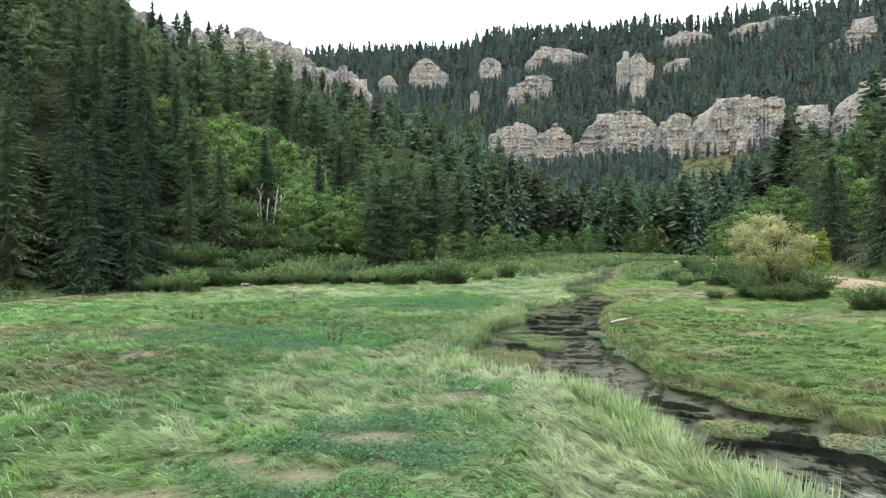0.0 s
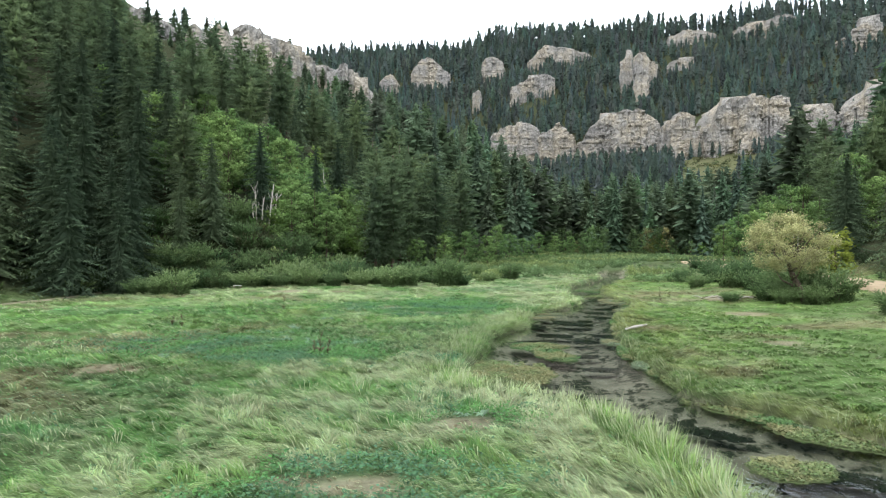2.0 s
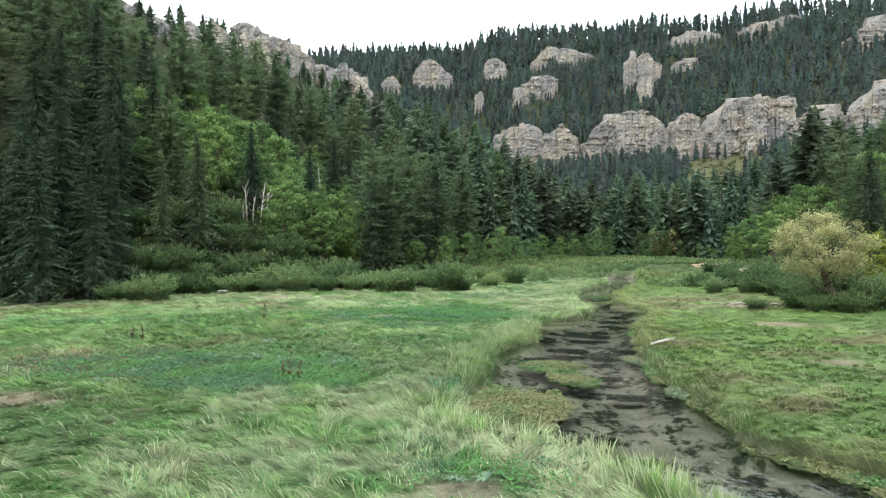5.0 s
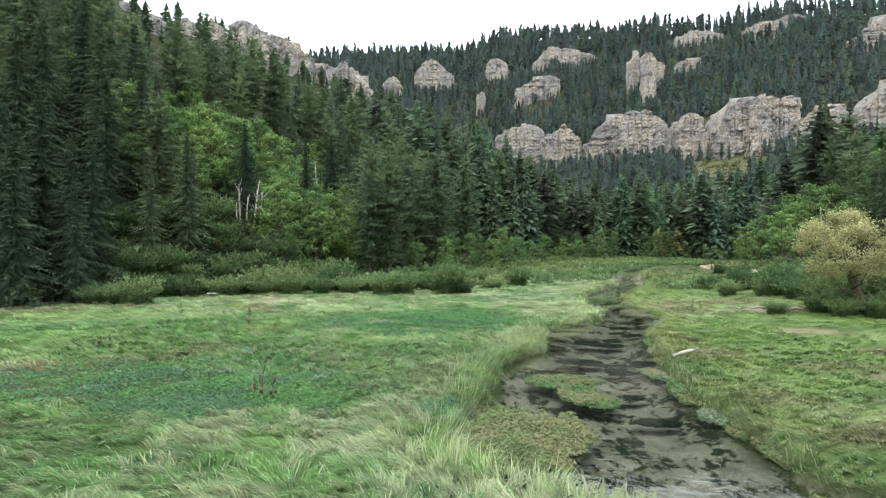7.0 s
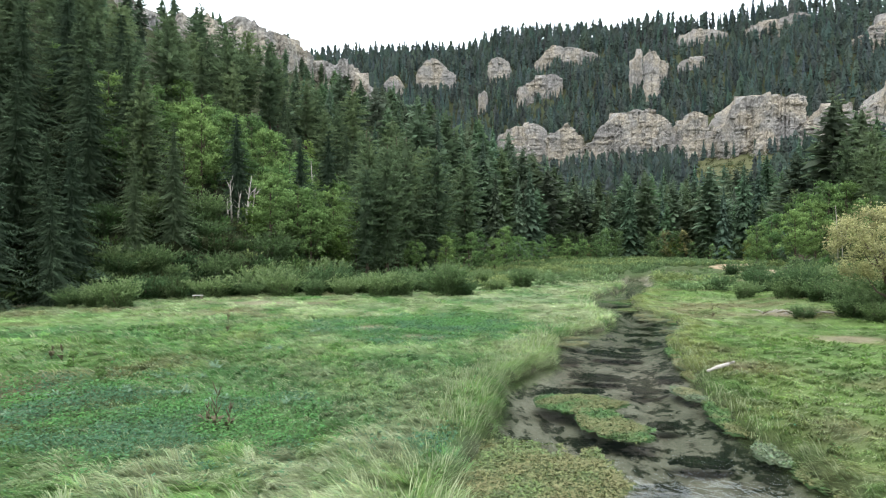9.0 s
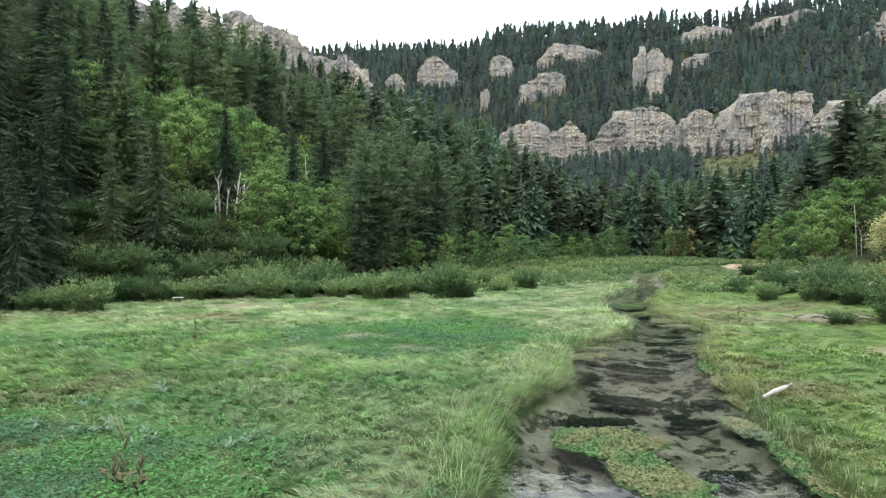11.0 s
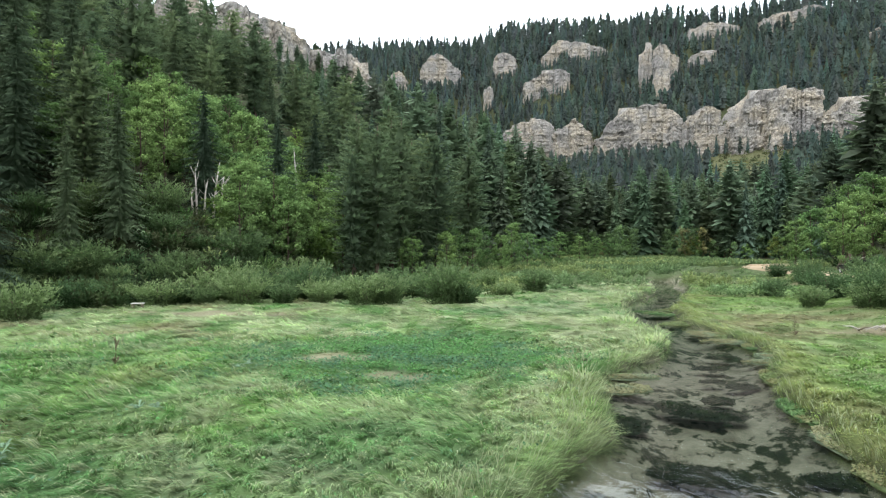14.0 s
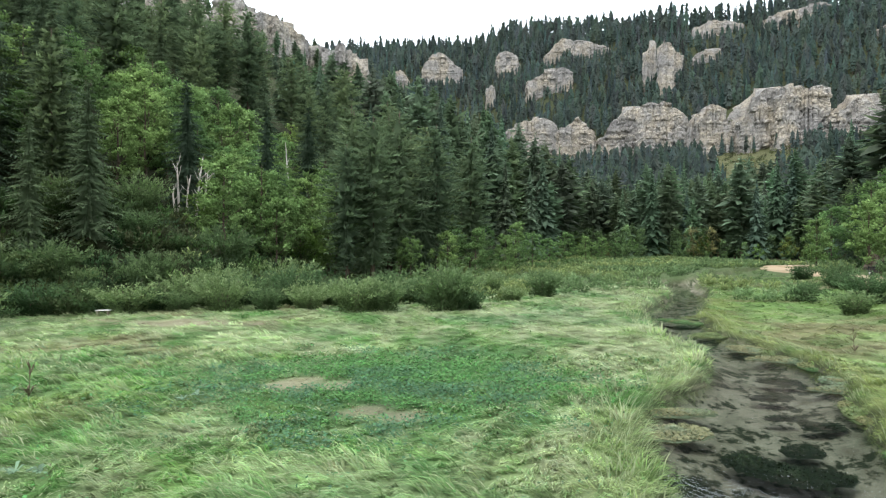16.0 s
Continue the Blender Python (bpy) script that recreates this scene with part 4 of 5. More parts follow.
# broadleaf trees in the gap of the spruces, and by the road
for k, (x, y, sc) in enumerate([(-18, 86, 0.8), (-15.5, 88.5, 0.75), (-19.5, 92, 0.95), (-14, 94, 0.8), (-30, 83, 0.85), (-26, 90, 1.0), (-33, 95, 1.15), (-22, 96, 0.95), (-27, 101, 1.1), (-20, 88, 0.8), (-36, 88, 1.0), (-17, 99, 0.9), (-15.5, 97, 0.8), (-30, 105, 1.1), (-38, 100, 1.15), (-40, 92, 1.0), (-22, 104, 1.0), (-13.5, 101, 0.9), (-24, 83, 0.6),
                                (-33, 76, 0.7), (-43, 84, 1.0), (7.5, 132, 0.8), (2, 118, 0.75), (-5.5, 93, 0.55), (-2, 98, 0.6), (1, 104, 0.65), (5, 115, 0.6), (9.5, 125, 0.65), (13, 133, 0.55), (17, 144, 0.65), (22.5, 155, 0.6), (28, 168, 0.6), (38, 194, 0.6), (46, 205, 0.7), (35, 186, 0.7), (-2, 108, 0.7), (45.6, 104, 0.9), (50.5, 108, 1.0), (53, 116, 1.2), (49, 118, 0.95), (56, 110, 1.1), (60, 122, 1.2), (58, 100, 1.2), (52, 98, 0.85), (62, 108, 1.3), (64, 96, 1.2), (44, 112, 0.7), (55, 88, 0.9), (60, 84, 1.1)]):
    if not before_snags(x, y):
        set_down(LEAFY[k % 4], x, y, k * 1.7, sc * 1.05, sc * 1.15)

r_ = np.random.default_rng(12)
for k in range(34):
    y = 80 + 33 * (k + r_.random()) / 34
    f = float(np.interp(y, LEFT_Y, LEFT_X))
    x = f - 2 - 27 * r_.random()
    sc = r_.uniform(0.65, 1.15)
    kind = int(r_.integers(4))
    if not before_snags(x, y):
        set_down(LEAFY[kind], x, y, k * 2.3, sc, sc * 1.15)
# the front rank of spruces
for k, (x, y, sc) in enumerate([(-32.5, 57, 0.95), (-35.5, 60, 1.0), (-31, 64.5, 0.9), (-38, 55, 1.05), (-36.5, 66, 1.0), (-42, 50, 1.0), (-41, 60, 1.1), (-39.5, 71, 1.1), (-9.5, 90, 0.8), (-5, 101, 1.0), (-45, 66, 1.1), (-30, 60.5, 0.7), (-26.5, 73, 0.8), (-30.5, 75, 0.95), (-34, 79, 1.05), (-37, 76, 1.1), (-41, 80, 1.15), (-34, 72, 0.95), (-38, 85, 1.15), (-45, 77, 1.15)]):
    set_down(PROTOS["spruce", k % 4], x, y, k * 1.3, sc, sc * 1.05)

for k, (x, y, sc) in enumerate([(-8.2, 86, 0.95), (-11, 92, 1.05), (-7, 96, 1.1), (-3.5, 104, 1.1), (-12.5, 98, 1.1), (-9, 103, 1.15), (0.5, 113, 1.1), (-5, 109, 1.15), (-10.2, 84, 0.8)]):
    set_down(PROTOS["pine", k % 4], x, y, k * 1.9, sc, sc * 1.1)

# willow bushes along the meadow's edge and the bank
for k, (x, y, sc) in enumerate([(-6.4, 68.2, 1.9), (-4.9, 68.5, 1.0), (-1.0, 69.7, 1.5), (0.5, 69.8, 1.05), (-9.93, 70, 1.0), (-12.54, 69.5, 1.25), (-15.15, 69, 1.1), (-11.49, 73, 1.4), (-17.77, 68.5, 1.0), (-19.85, 69.5, 1.1), (-22.99, 68.5, 1.0), (-25.6, 66, 1.0), (-23.93, 58.4, 1.15), (-25.71, 59, 1.2), (-27.69, 59, 1.0), (-28.74, 62, 1.0),
                                (-26.65, 69.5, 1.3), (-29.26, 67.5, 1.2), (-21.42, 73, 1.5), (-17.24, 74, 1.5), (-24.03, 75, 1.7), (-13.58, 78, 1.4), (-28.74, 73.5, 1.5), (-8.36, 74, 1.3), (-4.18, 74, 1.2), (3.66, 76, 1.0), (6.27, 80, 1.0), (-1.04, 76, 1.2), (-6.79, 79, 1.3), (2.09, 82, 1.2),
                                (25.3, 49.6, 1.3), (27.3, 50.5, 1.1), (26.3, 52.5, 1.5), (24.3, 52.3, 1.2), (26.6, 57.5, 1.4), (26.8, 62.5, 1.5), (27.4, 66.5, 1.3), (28.9, 60.5, 1.4), (23.51, 50.5, 0.9), (23.51, 53, 1.0), (21.42, 54.5, 0.8), (26.12, 42.5, 0.8), (27.48, 42.2, 0.8), (28.21, 63, 1.0), (26.12, 66, 1.2), (24.03, 69, 1.2), (29.78, 68, 1.1), (27.17, 73, 1.1), (25.08, 77, 1.1), (31.87, 75, 1.3), (30.3, 82, 1.2), (31.5, 84.5, 1.0), (38.66, 88, 1.1), (41.28, 93, 1.0),
                                (32.39, 92, 1.0), (42.84, 84, 0.9), (40.23, 79, 1.0), (-32.39, 60, 0.9), (-35.53, 57, 1.0), (-31.87, 71, 1.4), (-35.01, 68, 1.2), (-18.81, 79, 1.6), (-26.12, 79, 1.7)]):
    sc *= (0.62, 1.05, 0.8, 1.1, 0.7)[k * 3 % 5]
    set_down(BUSHES[k % 4], x, y, k * 2.1, sc, sc * (1.3 - 0.2 * sc))

r_ = np.random.default_rng(33)
for k in range(38):
    x = -33 + 31 * (k + r_.random()) / 38
    y = float(np.interp(x, [-34, -24, -12, -6, -2], [62.5, 66.5, 69.8, 71, 73])) + r_.uniform(0.4, 5.0)
    sc = r_.uniform(0.4, 1.0) + 0.7 * r_.random() ** 4
    set_down(BUSHES[int(r_.integers(4))], x, y, k * 1.1, sc * r_.uniform(0.8, 1.1), sc * r_.uniform(0.9, 1.3))

# low willow scrub filling the valley behind the meadow
gx, gy = np.meshgrid(np.arange(-34, 56, 2.1), np.arange(62, 230, 2.3))
gx, gy = gx.ravel() + rng.uniform(-1, 1, gx.size), gy.ravel() + rng.uniform(-1.1, 1.1, gy.size)
ok = (left_up(gx, gy) < 9) & (right_up(gx, gy) < 3) & (inside_stream(gx, gy) < np.where(gy > 84, -0.2, -1.6))
ok &= gy > np.interp(gx, [-34, -20, -6, 2, 8, 16, 20, 24, 30, 34, 56], [64, 70.5, 71, 74, 80, 86, 78, 70, 68, 70, 100]) + 1
ok &= np.abs(gx - np.interp(gy, ROAD_Y, ROAD_X)) > 2.8
gx, gy = gx[ok], gy[ok]
soups = []
pick = rng.integers(0, 3, len(gx))
hue = fbm(gx * 0.08, gy * 0.08, 83)
for k in range(6):
    sel = (pick == k % 3) & ((gy > 115) == (k > 2))
    n = int(sel.sum())
    tints = (np.array((0.11, 0.18, 0.075)) + (np.array((0.19, 0.25, 0.09)) - np.array((0.11, 0.18, 0.075))) * smooth(0.4, 0.65, hue[sel])[:, None]) * rng.uniform(0.75, 1.3, (n, 1))
    sc = rng.uniform(0.5, 1.0, (n, 1)) * np.array((1.0, 0.85)) * (1 - 0.5 * ((gx[sel] > 27) & (gy[sel] > 84) & (gy[sel] < 112)))[:, None]
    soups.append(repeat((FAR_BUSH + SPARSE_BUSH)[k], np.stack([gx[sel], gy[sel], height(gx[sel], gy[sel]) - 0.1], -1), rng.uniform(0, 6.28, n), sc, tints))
# undergrowth on the wooded slope's foot
ux, uy = rng.uniform(-75, 75, 2000), rng.uniform(40, 215, 2000)
lu, ru = left_up(ux, uy), right_up(ux, uy)
ok = ((lu > 0) & (lu < 26) | (ru > -0.5) & (ru < 22)) & (ux > -0.8 * uy - 5) & (ux < 0.8 * uy + 20)
ux, uy = ux[ok], uy[ok]
bx, by = rng.uniform(-40, -8, 1000), rng.uniform(62, 90, 1000)
ok = (left_up(bx, by) > -2) & (left_up(bx, by) < 14)
ux, uy = np.append(ux, bx[ok]), np.append(uy, by[ok])
n = len(ux)
for near_by in (True, False):
    sel = (uy < 92) == near_by
    n = int(sel.sum())
    soups.append(repeat((FAR_BUSH if near_by else SPARSE_BUSH)[1], np.stack([ux[sel], uy[sel], height(ux[sel], uy[sel]) - 0.1], -1), rng.uniform(0, 6.28, n), rng.uniform(0.5, 1.3, (n, 1)) * np.ones((1, 2)), np.array((0.064, 0.104, 0.040)) * rng.uniform(0.55, 1.5, (n, 1)) * (1 + rng.uniform(-0.15, 0.2, (n, 3)))))
lx, ly = rng.uniform(-80, 190, 520), rng.uniform(75, 250, 520)
lu, ru, s = left_up(lx, ly), right_up(lx, ly), beyond_cliff(lx, ly)
ok = ((lu > 1) & (lu < 34) & (ly < 200) | (ru > 4) & (ru < 40) | (s > -222) & (s < -195) & (lx > 10)) & (lx > -0.75 * ly) & (lx < 0.8 * ly + 20) & (rng.random(520) < 0.5)
lx, ly = lx[ok], ly[ok]
n = len(lx)
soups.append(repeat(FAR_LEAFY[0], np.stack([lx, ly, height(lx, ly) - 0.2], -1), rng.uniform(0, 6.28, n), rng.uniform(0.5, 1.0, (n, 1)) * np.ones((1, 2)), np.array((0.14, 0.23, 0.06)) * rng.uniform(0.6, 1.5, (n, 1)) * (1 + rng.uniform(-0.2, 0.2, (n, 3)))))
# shrubs on the grassy slope below the cliffs
sx, sy = rng.uniform(98, 160, 420), rng.uniform(292, 395, 420)
ok = clearing(sx, sy) > 0.3
sx, sy = sx[ok], sy[ok]
n = len(sx)
soups.append(repeat(SPARSE_BUSH[2], np.stack([sx, sy, height(sx, sy) - 0.2], -1), rng.uniform(0, 6.28, n), 0.5 + 1.5 * rng.random((n, 1)) ** 2 * np.ones((1, 2)), np.array((0.10, 0.125, 0.055)) * rng.uniform(0.5, 1.4, (n, 1)) * (1 + rng.uniform(-0.15, 0.15, (n, 3)))))
# broadleaf fringe and pale shrubs where the far woods meet the valley floor
ex = rng.uniform(-5, 120, 170)
ey = 450 - 0.5 * np.maximum(ex, 0) + rng.uniform(-228, -204, 170) / 0.894
n = len(ex)
hue = np.where(rng.random((n, 1)) < 0.07, np.array((0.22, 0.22, 0.10)), np.array((0.115, 0.185, 0.075)))
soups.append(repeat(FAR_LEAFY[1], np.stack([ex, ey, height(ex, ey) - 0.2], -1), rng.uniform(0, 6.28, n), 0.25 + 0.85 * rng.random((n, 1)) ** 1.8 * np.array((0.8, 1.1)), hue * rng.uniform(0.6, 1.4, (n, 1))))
tagged(new("willow_scrub", mesh_of("willow_scrub", *merged(soups), M_STUFF)), "low green willow scrub and undergrowth behind the meadow", "scrub", kind="stuff")

# the pale yellowing willow by the road, and the lime-green sapling behind it
crown, centres = broadleaf(140, 6.9, 3.1, 130, 170, 0.11, 0.40, (-0.6, 0.0), clump=0.17)
t = make_tree("yellow_willow_tree", crown, tube([(1.0, 0, -0.5), (0.5, 0, 1.0), (-0.2, 0.1, 2.4), (-0.7, 0, 4.2)], [0.28, 0.22, 0.15, 0.05]), M_YELLOW, M_BARK, "leaning willow with pale yellowing leaves beside the dirt road", "willow", "", limbs_of(centres, 5.6, 0.2, 5, 16, (-0.6, 0))[1:])
t.location = 24.4, 50.8, float(height(24.4, 50.8)) - 0.1
crown, centres = broadleaf(141, 5.4, 1.6, 20, 70, 0.26, 0.35)
t = make_tree("sapling", crown, trunk_of(5, 0.09, 4), M_LIME, M_BARK, "slender sapling with lime-yellow leaves behind the willow", "tree", "", limbs_of(centres, 5.4, 0.08, 6, 6)[1:])
t.location = 30.0, 55.5, float(height(30, 55.5)) - 0.1
crown, centres = broadleaf(142, 5.0, 2.2, 22, 70, 0.26, 0.4)
t = make_tree("roadside_tree", crown, trunk_of(4.6, 0.12, 4), M_YELLOW, M_BARK, "roadside tree with pale yellow-green leaves", "tree", "", limbs_of(centres, 5.0, 0.1, 6, 8)[1:])
t.location = 40.5, 50.0, float(height(40.5, 50)) - 0.1


# dead trees
def snag(x, y, tall, seed, stems, thick=1.0, label="bleached bare dead tree with broken upright stems"):
    r = np.random.default_rng(seed)
    root = new("dead_tree")
    for k in range(stems):
        a = r.uniform(0, 6.28)
        q = 0.35 * (k > 0)
        h = tall * (1 if k == 0 else r.uniform(0.45, 0.85))
        bx, by = np.cos(a) * q * 2, np.sin(a) * q
        lean = r.uniform(-0.12, 0.12) * h
        pts = [(bx, by, -0.4), (bx + lean * 0.3, by, h * 0.4), (bx + lean * 0.7, by, h * 0.75), (bx + lean, by + 0.1, h)]
        part("trunk" if k == 0 else "stem", mesh_of("stem", *tube(pts, [0.13 * thick, 0.10 * thick, 0.07 * thick, 0.02]), None, M_DEADWOOD, True), root)
        for j in range(5):
            f = r.uniform(0.45, 0.95)
            b = np.array((bx + lean * f, by, h * f))
            d = np.array((r.uniform(-1, 1), r.uniform(-0.6, 0.6), r.uniform(0.4, 1.2))) * r.uniform(0.5, 1.1)
            part("branch", mesh_of("branch", *tube([b, b + d * 0.6, b + d * (1, 1, 1.3)], [0.045 * thick, 0.03 * thick, 0.01], 5), None, M_DEADWOOD, True), root)
    root.location = x, y, float(height(x, y)) - 0.05
    return tagged(root, label, "dead tree", "dead trees")


snag(-23.6, 84, 6.3, 1, 3)
snag(-25.3, 84.6, 4.9, 2, 3)
snag(-19.2, 98.5, 10.5, 3, 2)
snag(56.0, 104, 8.5, 5, 2, 0.6)
snag(52.5, 106, 7.5, 6, 2, 0.6)


# ---------------------------------------------------------------- water weed
def weed_mat(cx, cy, a, b, turn, seed, colour, label, leaves=True, z=WATER_Z + 0.02, name="weed_mat", lift=0.07):
    """A mat of water plants with a ragged rim: a low uneven cushion, its top thick with small leaves."""
    r = np.random.default_rng(seed)
    co, si = math.cos(turn), math.sin(turn)

    def inside(x, y):
        u, w = (x * co + y * si) / a, (y * co - x * si) / b
        rag = 0.75 * (fbm(x * 1.1 + seed * 3.1, y * 1.1, seed, 3) - 0.5) + 0.35 * (fbm(x * 4 + seed, y * 4, seed + 1, 2) - 0.5)
        return 1 - np.sqrt(u * u + w * w) + rag

    reach = 1.45 * max(a, b)
    step = 0.07 if max(a, b) < 1 else 0.10
    g = np.arange(-reach, reach, step)
    gx, gy = np.meshgrid(g, g)
    d = inside(gx, gy)
    gz = np.clip(d * 3, -1, 1) * 0.03 - 0.015 + lift * np.clip(d * 1.6, 0, 1) * fbm(gx * 1.7 + seed, gy * 1.7, seed + 2, 3)
    n = len(g)
    i = (np.arange(n - 1)[:, None] * n + np.arange(n - 1)[None]).ravel()
    quad = np.stack([i, i + 1, i + n + 1, i + n], -1)
    quad = quad[(d.ravel()[quad] > 0).any(1)]
    used, index = np.unique(quad, return_inverse=True)
    index = index.reshape(quad.shape)
    v = np.stack([gx.ravel()[used], gy.ravel()[used], gz.ravel()[used]], -1)
    tone = np.array(colour) * (0.5 + 0.3 * fbm(v[:, 0] * 3 + seed, v[:, 1] * 3, 5))[:, None]
    root = new(name)
    part("cushion", mesh_of("cushion", v, np.concatenate([index[:, (0, 1, 2)], index[:, (0, 2, 3)]]), tone, M_WEED, True), root)
    if leaves:
        m = int(min(4 * reach * reach * 1300, 60000))
        x, y = r.uniform(-reach, reach, m), r.uniform(-reach, reach, m)
        d = inside(x, y)
        ok = d > r.uniform(-0.08, 0.06, m)
        x, y, d = x[ok], y[ok], d[ok]
        m = len(x)
        high = lift * np.clip(d * 1.6, 0, 1) * fbm(x * 1.7 + seed, y * 1.7, seed + 2, 3)
        q = np.stack([x, y, high + 0.05 * r.random(m)], -1)
        e = r.normal(size=(m, 3)) * (1, 1, 0.5)
        e /= np.linalg.norm(e, axis=1)[:, None]
        w = np.cross(e, (0, 0, 1.0)) + r.normal(size=(m, 3)) * 0.3
        ln = r.uniform(0.035, 0.085, (m, 1))
        vv = np.stack([q - e * ln * 0.5 + w * ln * 0.4, q - e * ln * 0.5 - w * ln * 0.4, q + e * ln * 0.6], 1).reshape(-1, 3)
        k = np.arange(m)[:, None] * 3
        tone = np.array(colour) * r.uniform(0.6, 1.4, (m, 1)) * (1 + r.uniform(-0.12, 0.12, (m, 3))) * (0.65 + 0.7 * fbm(x * 2.2, y * 2.2 + seed, 9, 2))[:, None]
        dry = smooth(0.46, 0.62, fbm(x * 0.9 + seed, y * 0.9, 7))[:, None] * (colour[1] > 0.1)
        tone = tone + (np.array((0.20, 0.19, 0.095)) * r.uniform(0.7, 1.25, (m, 1)) - tone) * dry * 0.7
        part("leaves", mesh_of("leaves", vv, k + (0, 1, 2), np.repeat(tone, 3, 0), M_WEED), root)
    root.location = cx, cy, z
    return tagged(root, label, "water plants", "mats of water weed")


CRESS, OLIVE, PALE, DARK = (0.085, 0.155, 0.060), (0.125, 0.165, 0.07), (0.150, 0.195, 0.120), (0.018, 0.030, 0.013)
GREEN_MAT, OLIVE_MAT, PALE_MAT = "bright green watercress mat in the stream", "olive and tan mat of low marsh plants at the bank", "pale grey-green floating weed mat"
CLUMP = "dark weed clump under the stream's surface"
# near the start: mats along the bank
for k, (x, y, a, b, turn, c, lab) in enumerate([(6.9, 16.6, 0.9, 0.7, 0.2, OLIVE, OLIVE_MAT), (10.0, 15.0, 1.6, 0.9, -0.4, PALE, OLIVE_MAT), (9.3, 18.4, 1.7, 0.6, -0.7, OLIVE, OLIVE_MAT), (7.9, 21.2, 1.5, 0.55, -0.9, OLIVE, OLIVE_MAT), (7.6, 26.0, 0.6, 1.2, 0.1, CRESS, GREEN_MAT), (7.4, 30.2, 0.5, 1.5, 0.0, CRESS, GREEN_MAT), (7.3, 33.2, 0.4, 1.2, 0.1, PALE, PALE_MAT)]):
    weed_mat(x, y, a, b, turn, 500 + k, c, lab)
# the island of cress, the broad olive mat and what floats farther up
for k, (x, y, a, b, turn, c, lab) in enumerate([(3.8, 32.1, 1.25, 0.95, 0.0, CRESS, GREEN_MAT), (4.15, 29.9, 0.65, 1.6, 0.15, CRESS, GREEN_MAT), (1.75, 25.9, 1.65, 2.7, -0.1, OLIVE, OLIVE_MAT), (5.4, 43.5, 0.85, 0.6, 0.2, PALE, PALE_MAT), (5.75, 45.3, 1.1, 0.32, 0.1, PALE, PALE_MAT), (11.8, 48.3, 0.85, 0.5, 0.1, PALE, PALE_MAT)]):
    weed_mat(x, y, a, b, turn, 520 + k, c, lab, lift=0.16 if k == 2 else 0.09)
# the marshy reach beyond
for k, (x, y, a, b, turn, c, lab) in enumerate([(9.82, 57.0, 0.8, 1.4, 0.2, PALE, PALE_MAT), (12.9, 56.2, 1.5, 1.0, 0.1, PALE, PALE_MAT), (13.17, 53.3, 1.6, 0.8, -0.3, PALE, PALE_MAT), (15.2, 57.5, 2.2, 1.2, 0.0, OLIVE, OLIVE_MAT), (16.3, 63, 2.4, 1.4, 0.2, OLIVE, OLIVE_MAT), (13.0, 60.5, 1.6, 0.9, 0.1, OLIVE, OLIVE_MAT), (12.75, 66.5, 0.7, 1.6, 0.5, CRESS, GREEN_MAT), (15.5, 68.5, 1.8, 1.2, 0.2, OLIVE, OLIVE_MAT)]):
    weed_mat(x, y, a, b, turn, 530 + k, c, lab)
r_ = np.random.default_rng(21)
for k in range(13):
    y = 12.5 + 46 * (k + 0.7 * r_.random()) / 13
    x = float(bank_right(np.array(y))) - r_.uniform(-0.15, 0.2)
    weed_mat(x, y, r_.uniform(0.3, 0.55), r_.uniform(0.8, 1.4), r_.uniform(-0.15, 0.15) + (0.55 if y < 22 else -0.1), 540 + k, (OLIVE, PALE, CRESS)[k % 3], (OLIVE_MAT, PALE_MAT, GREEN_MAT)[k % 3])
# dark clumps below the surface
for k, (x, y, a, b, turn) in enumerate([(8.8, 45.5, 0.4, 0.22, 0.0), (9.4, 44.7, 0.5, 0.25, 0.1), (7.9, 42.7, 0.42, 0.35, 0.2), (7.3, 41.2, 0.75, 0.4, -0.4), (5.2, 36.6, 0.8, 0.5, -0.2), (6.1, 34.8, 0.3, 0.18, 0.1), (7.9, 36.3, 0.75, 0.3, -0.5), (3.9, 34.3, 1.0, 0.3, 0.1), (6.4, 34.3, 0.6, 0.2, 0.2),
                                        (5.6, 30.4, 0.5, 0.3, 0.2), (5.7, 27.6, 0.55, 0.35, -0.1), (3.4, 23.1, 0.9, 0.3, 0.2), (6.4, 19.6, 0.9, 0.35, -0.6), (8.3, 16.4, 1.1, 0.35, -0.6), (4.7, 40.2, 0.5, 0.8, 0.2), (10.9, 50.2, 0.7, 0.4, 0.0), (9.6, 47.8, 0.6, 0.25, 0.1)]):
    weed_mat(x, y, a, b, turn, 600 + k, DARK, CLUMP, True, WATER_Z - 0.14, "weed_clump", 0.05)
weed_mat(6.6, 41.3, 0.45, 1.15, 0.455, 700, DARK, CLUMP, True, WATER_Z - 0.08, "weed_clump", 0.08)


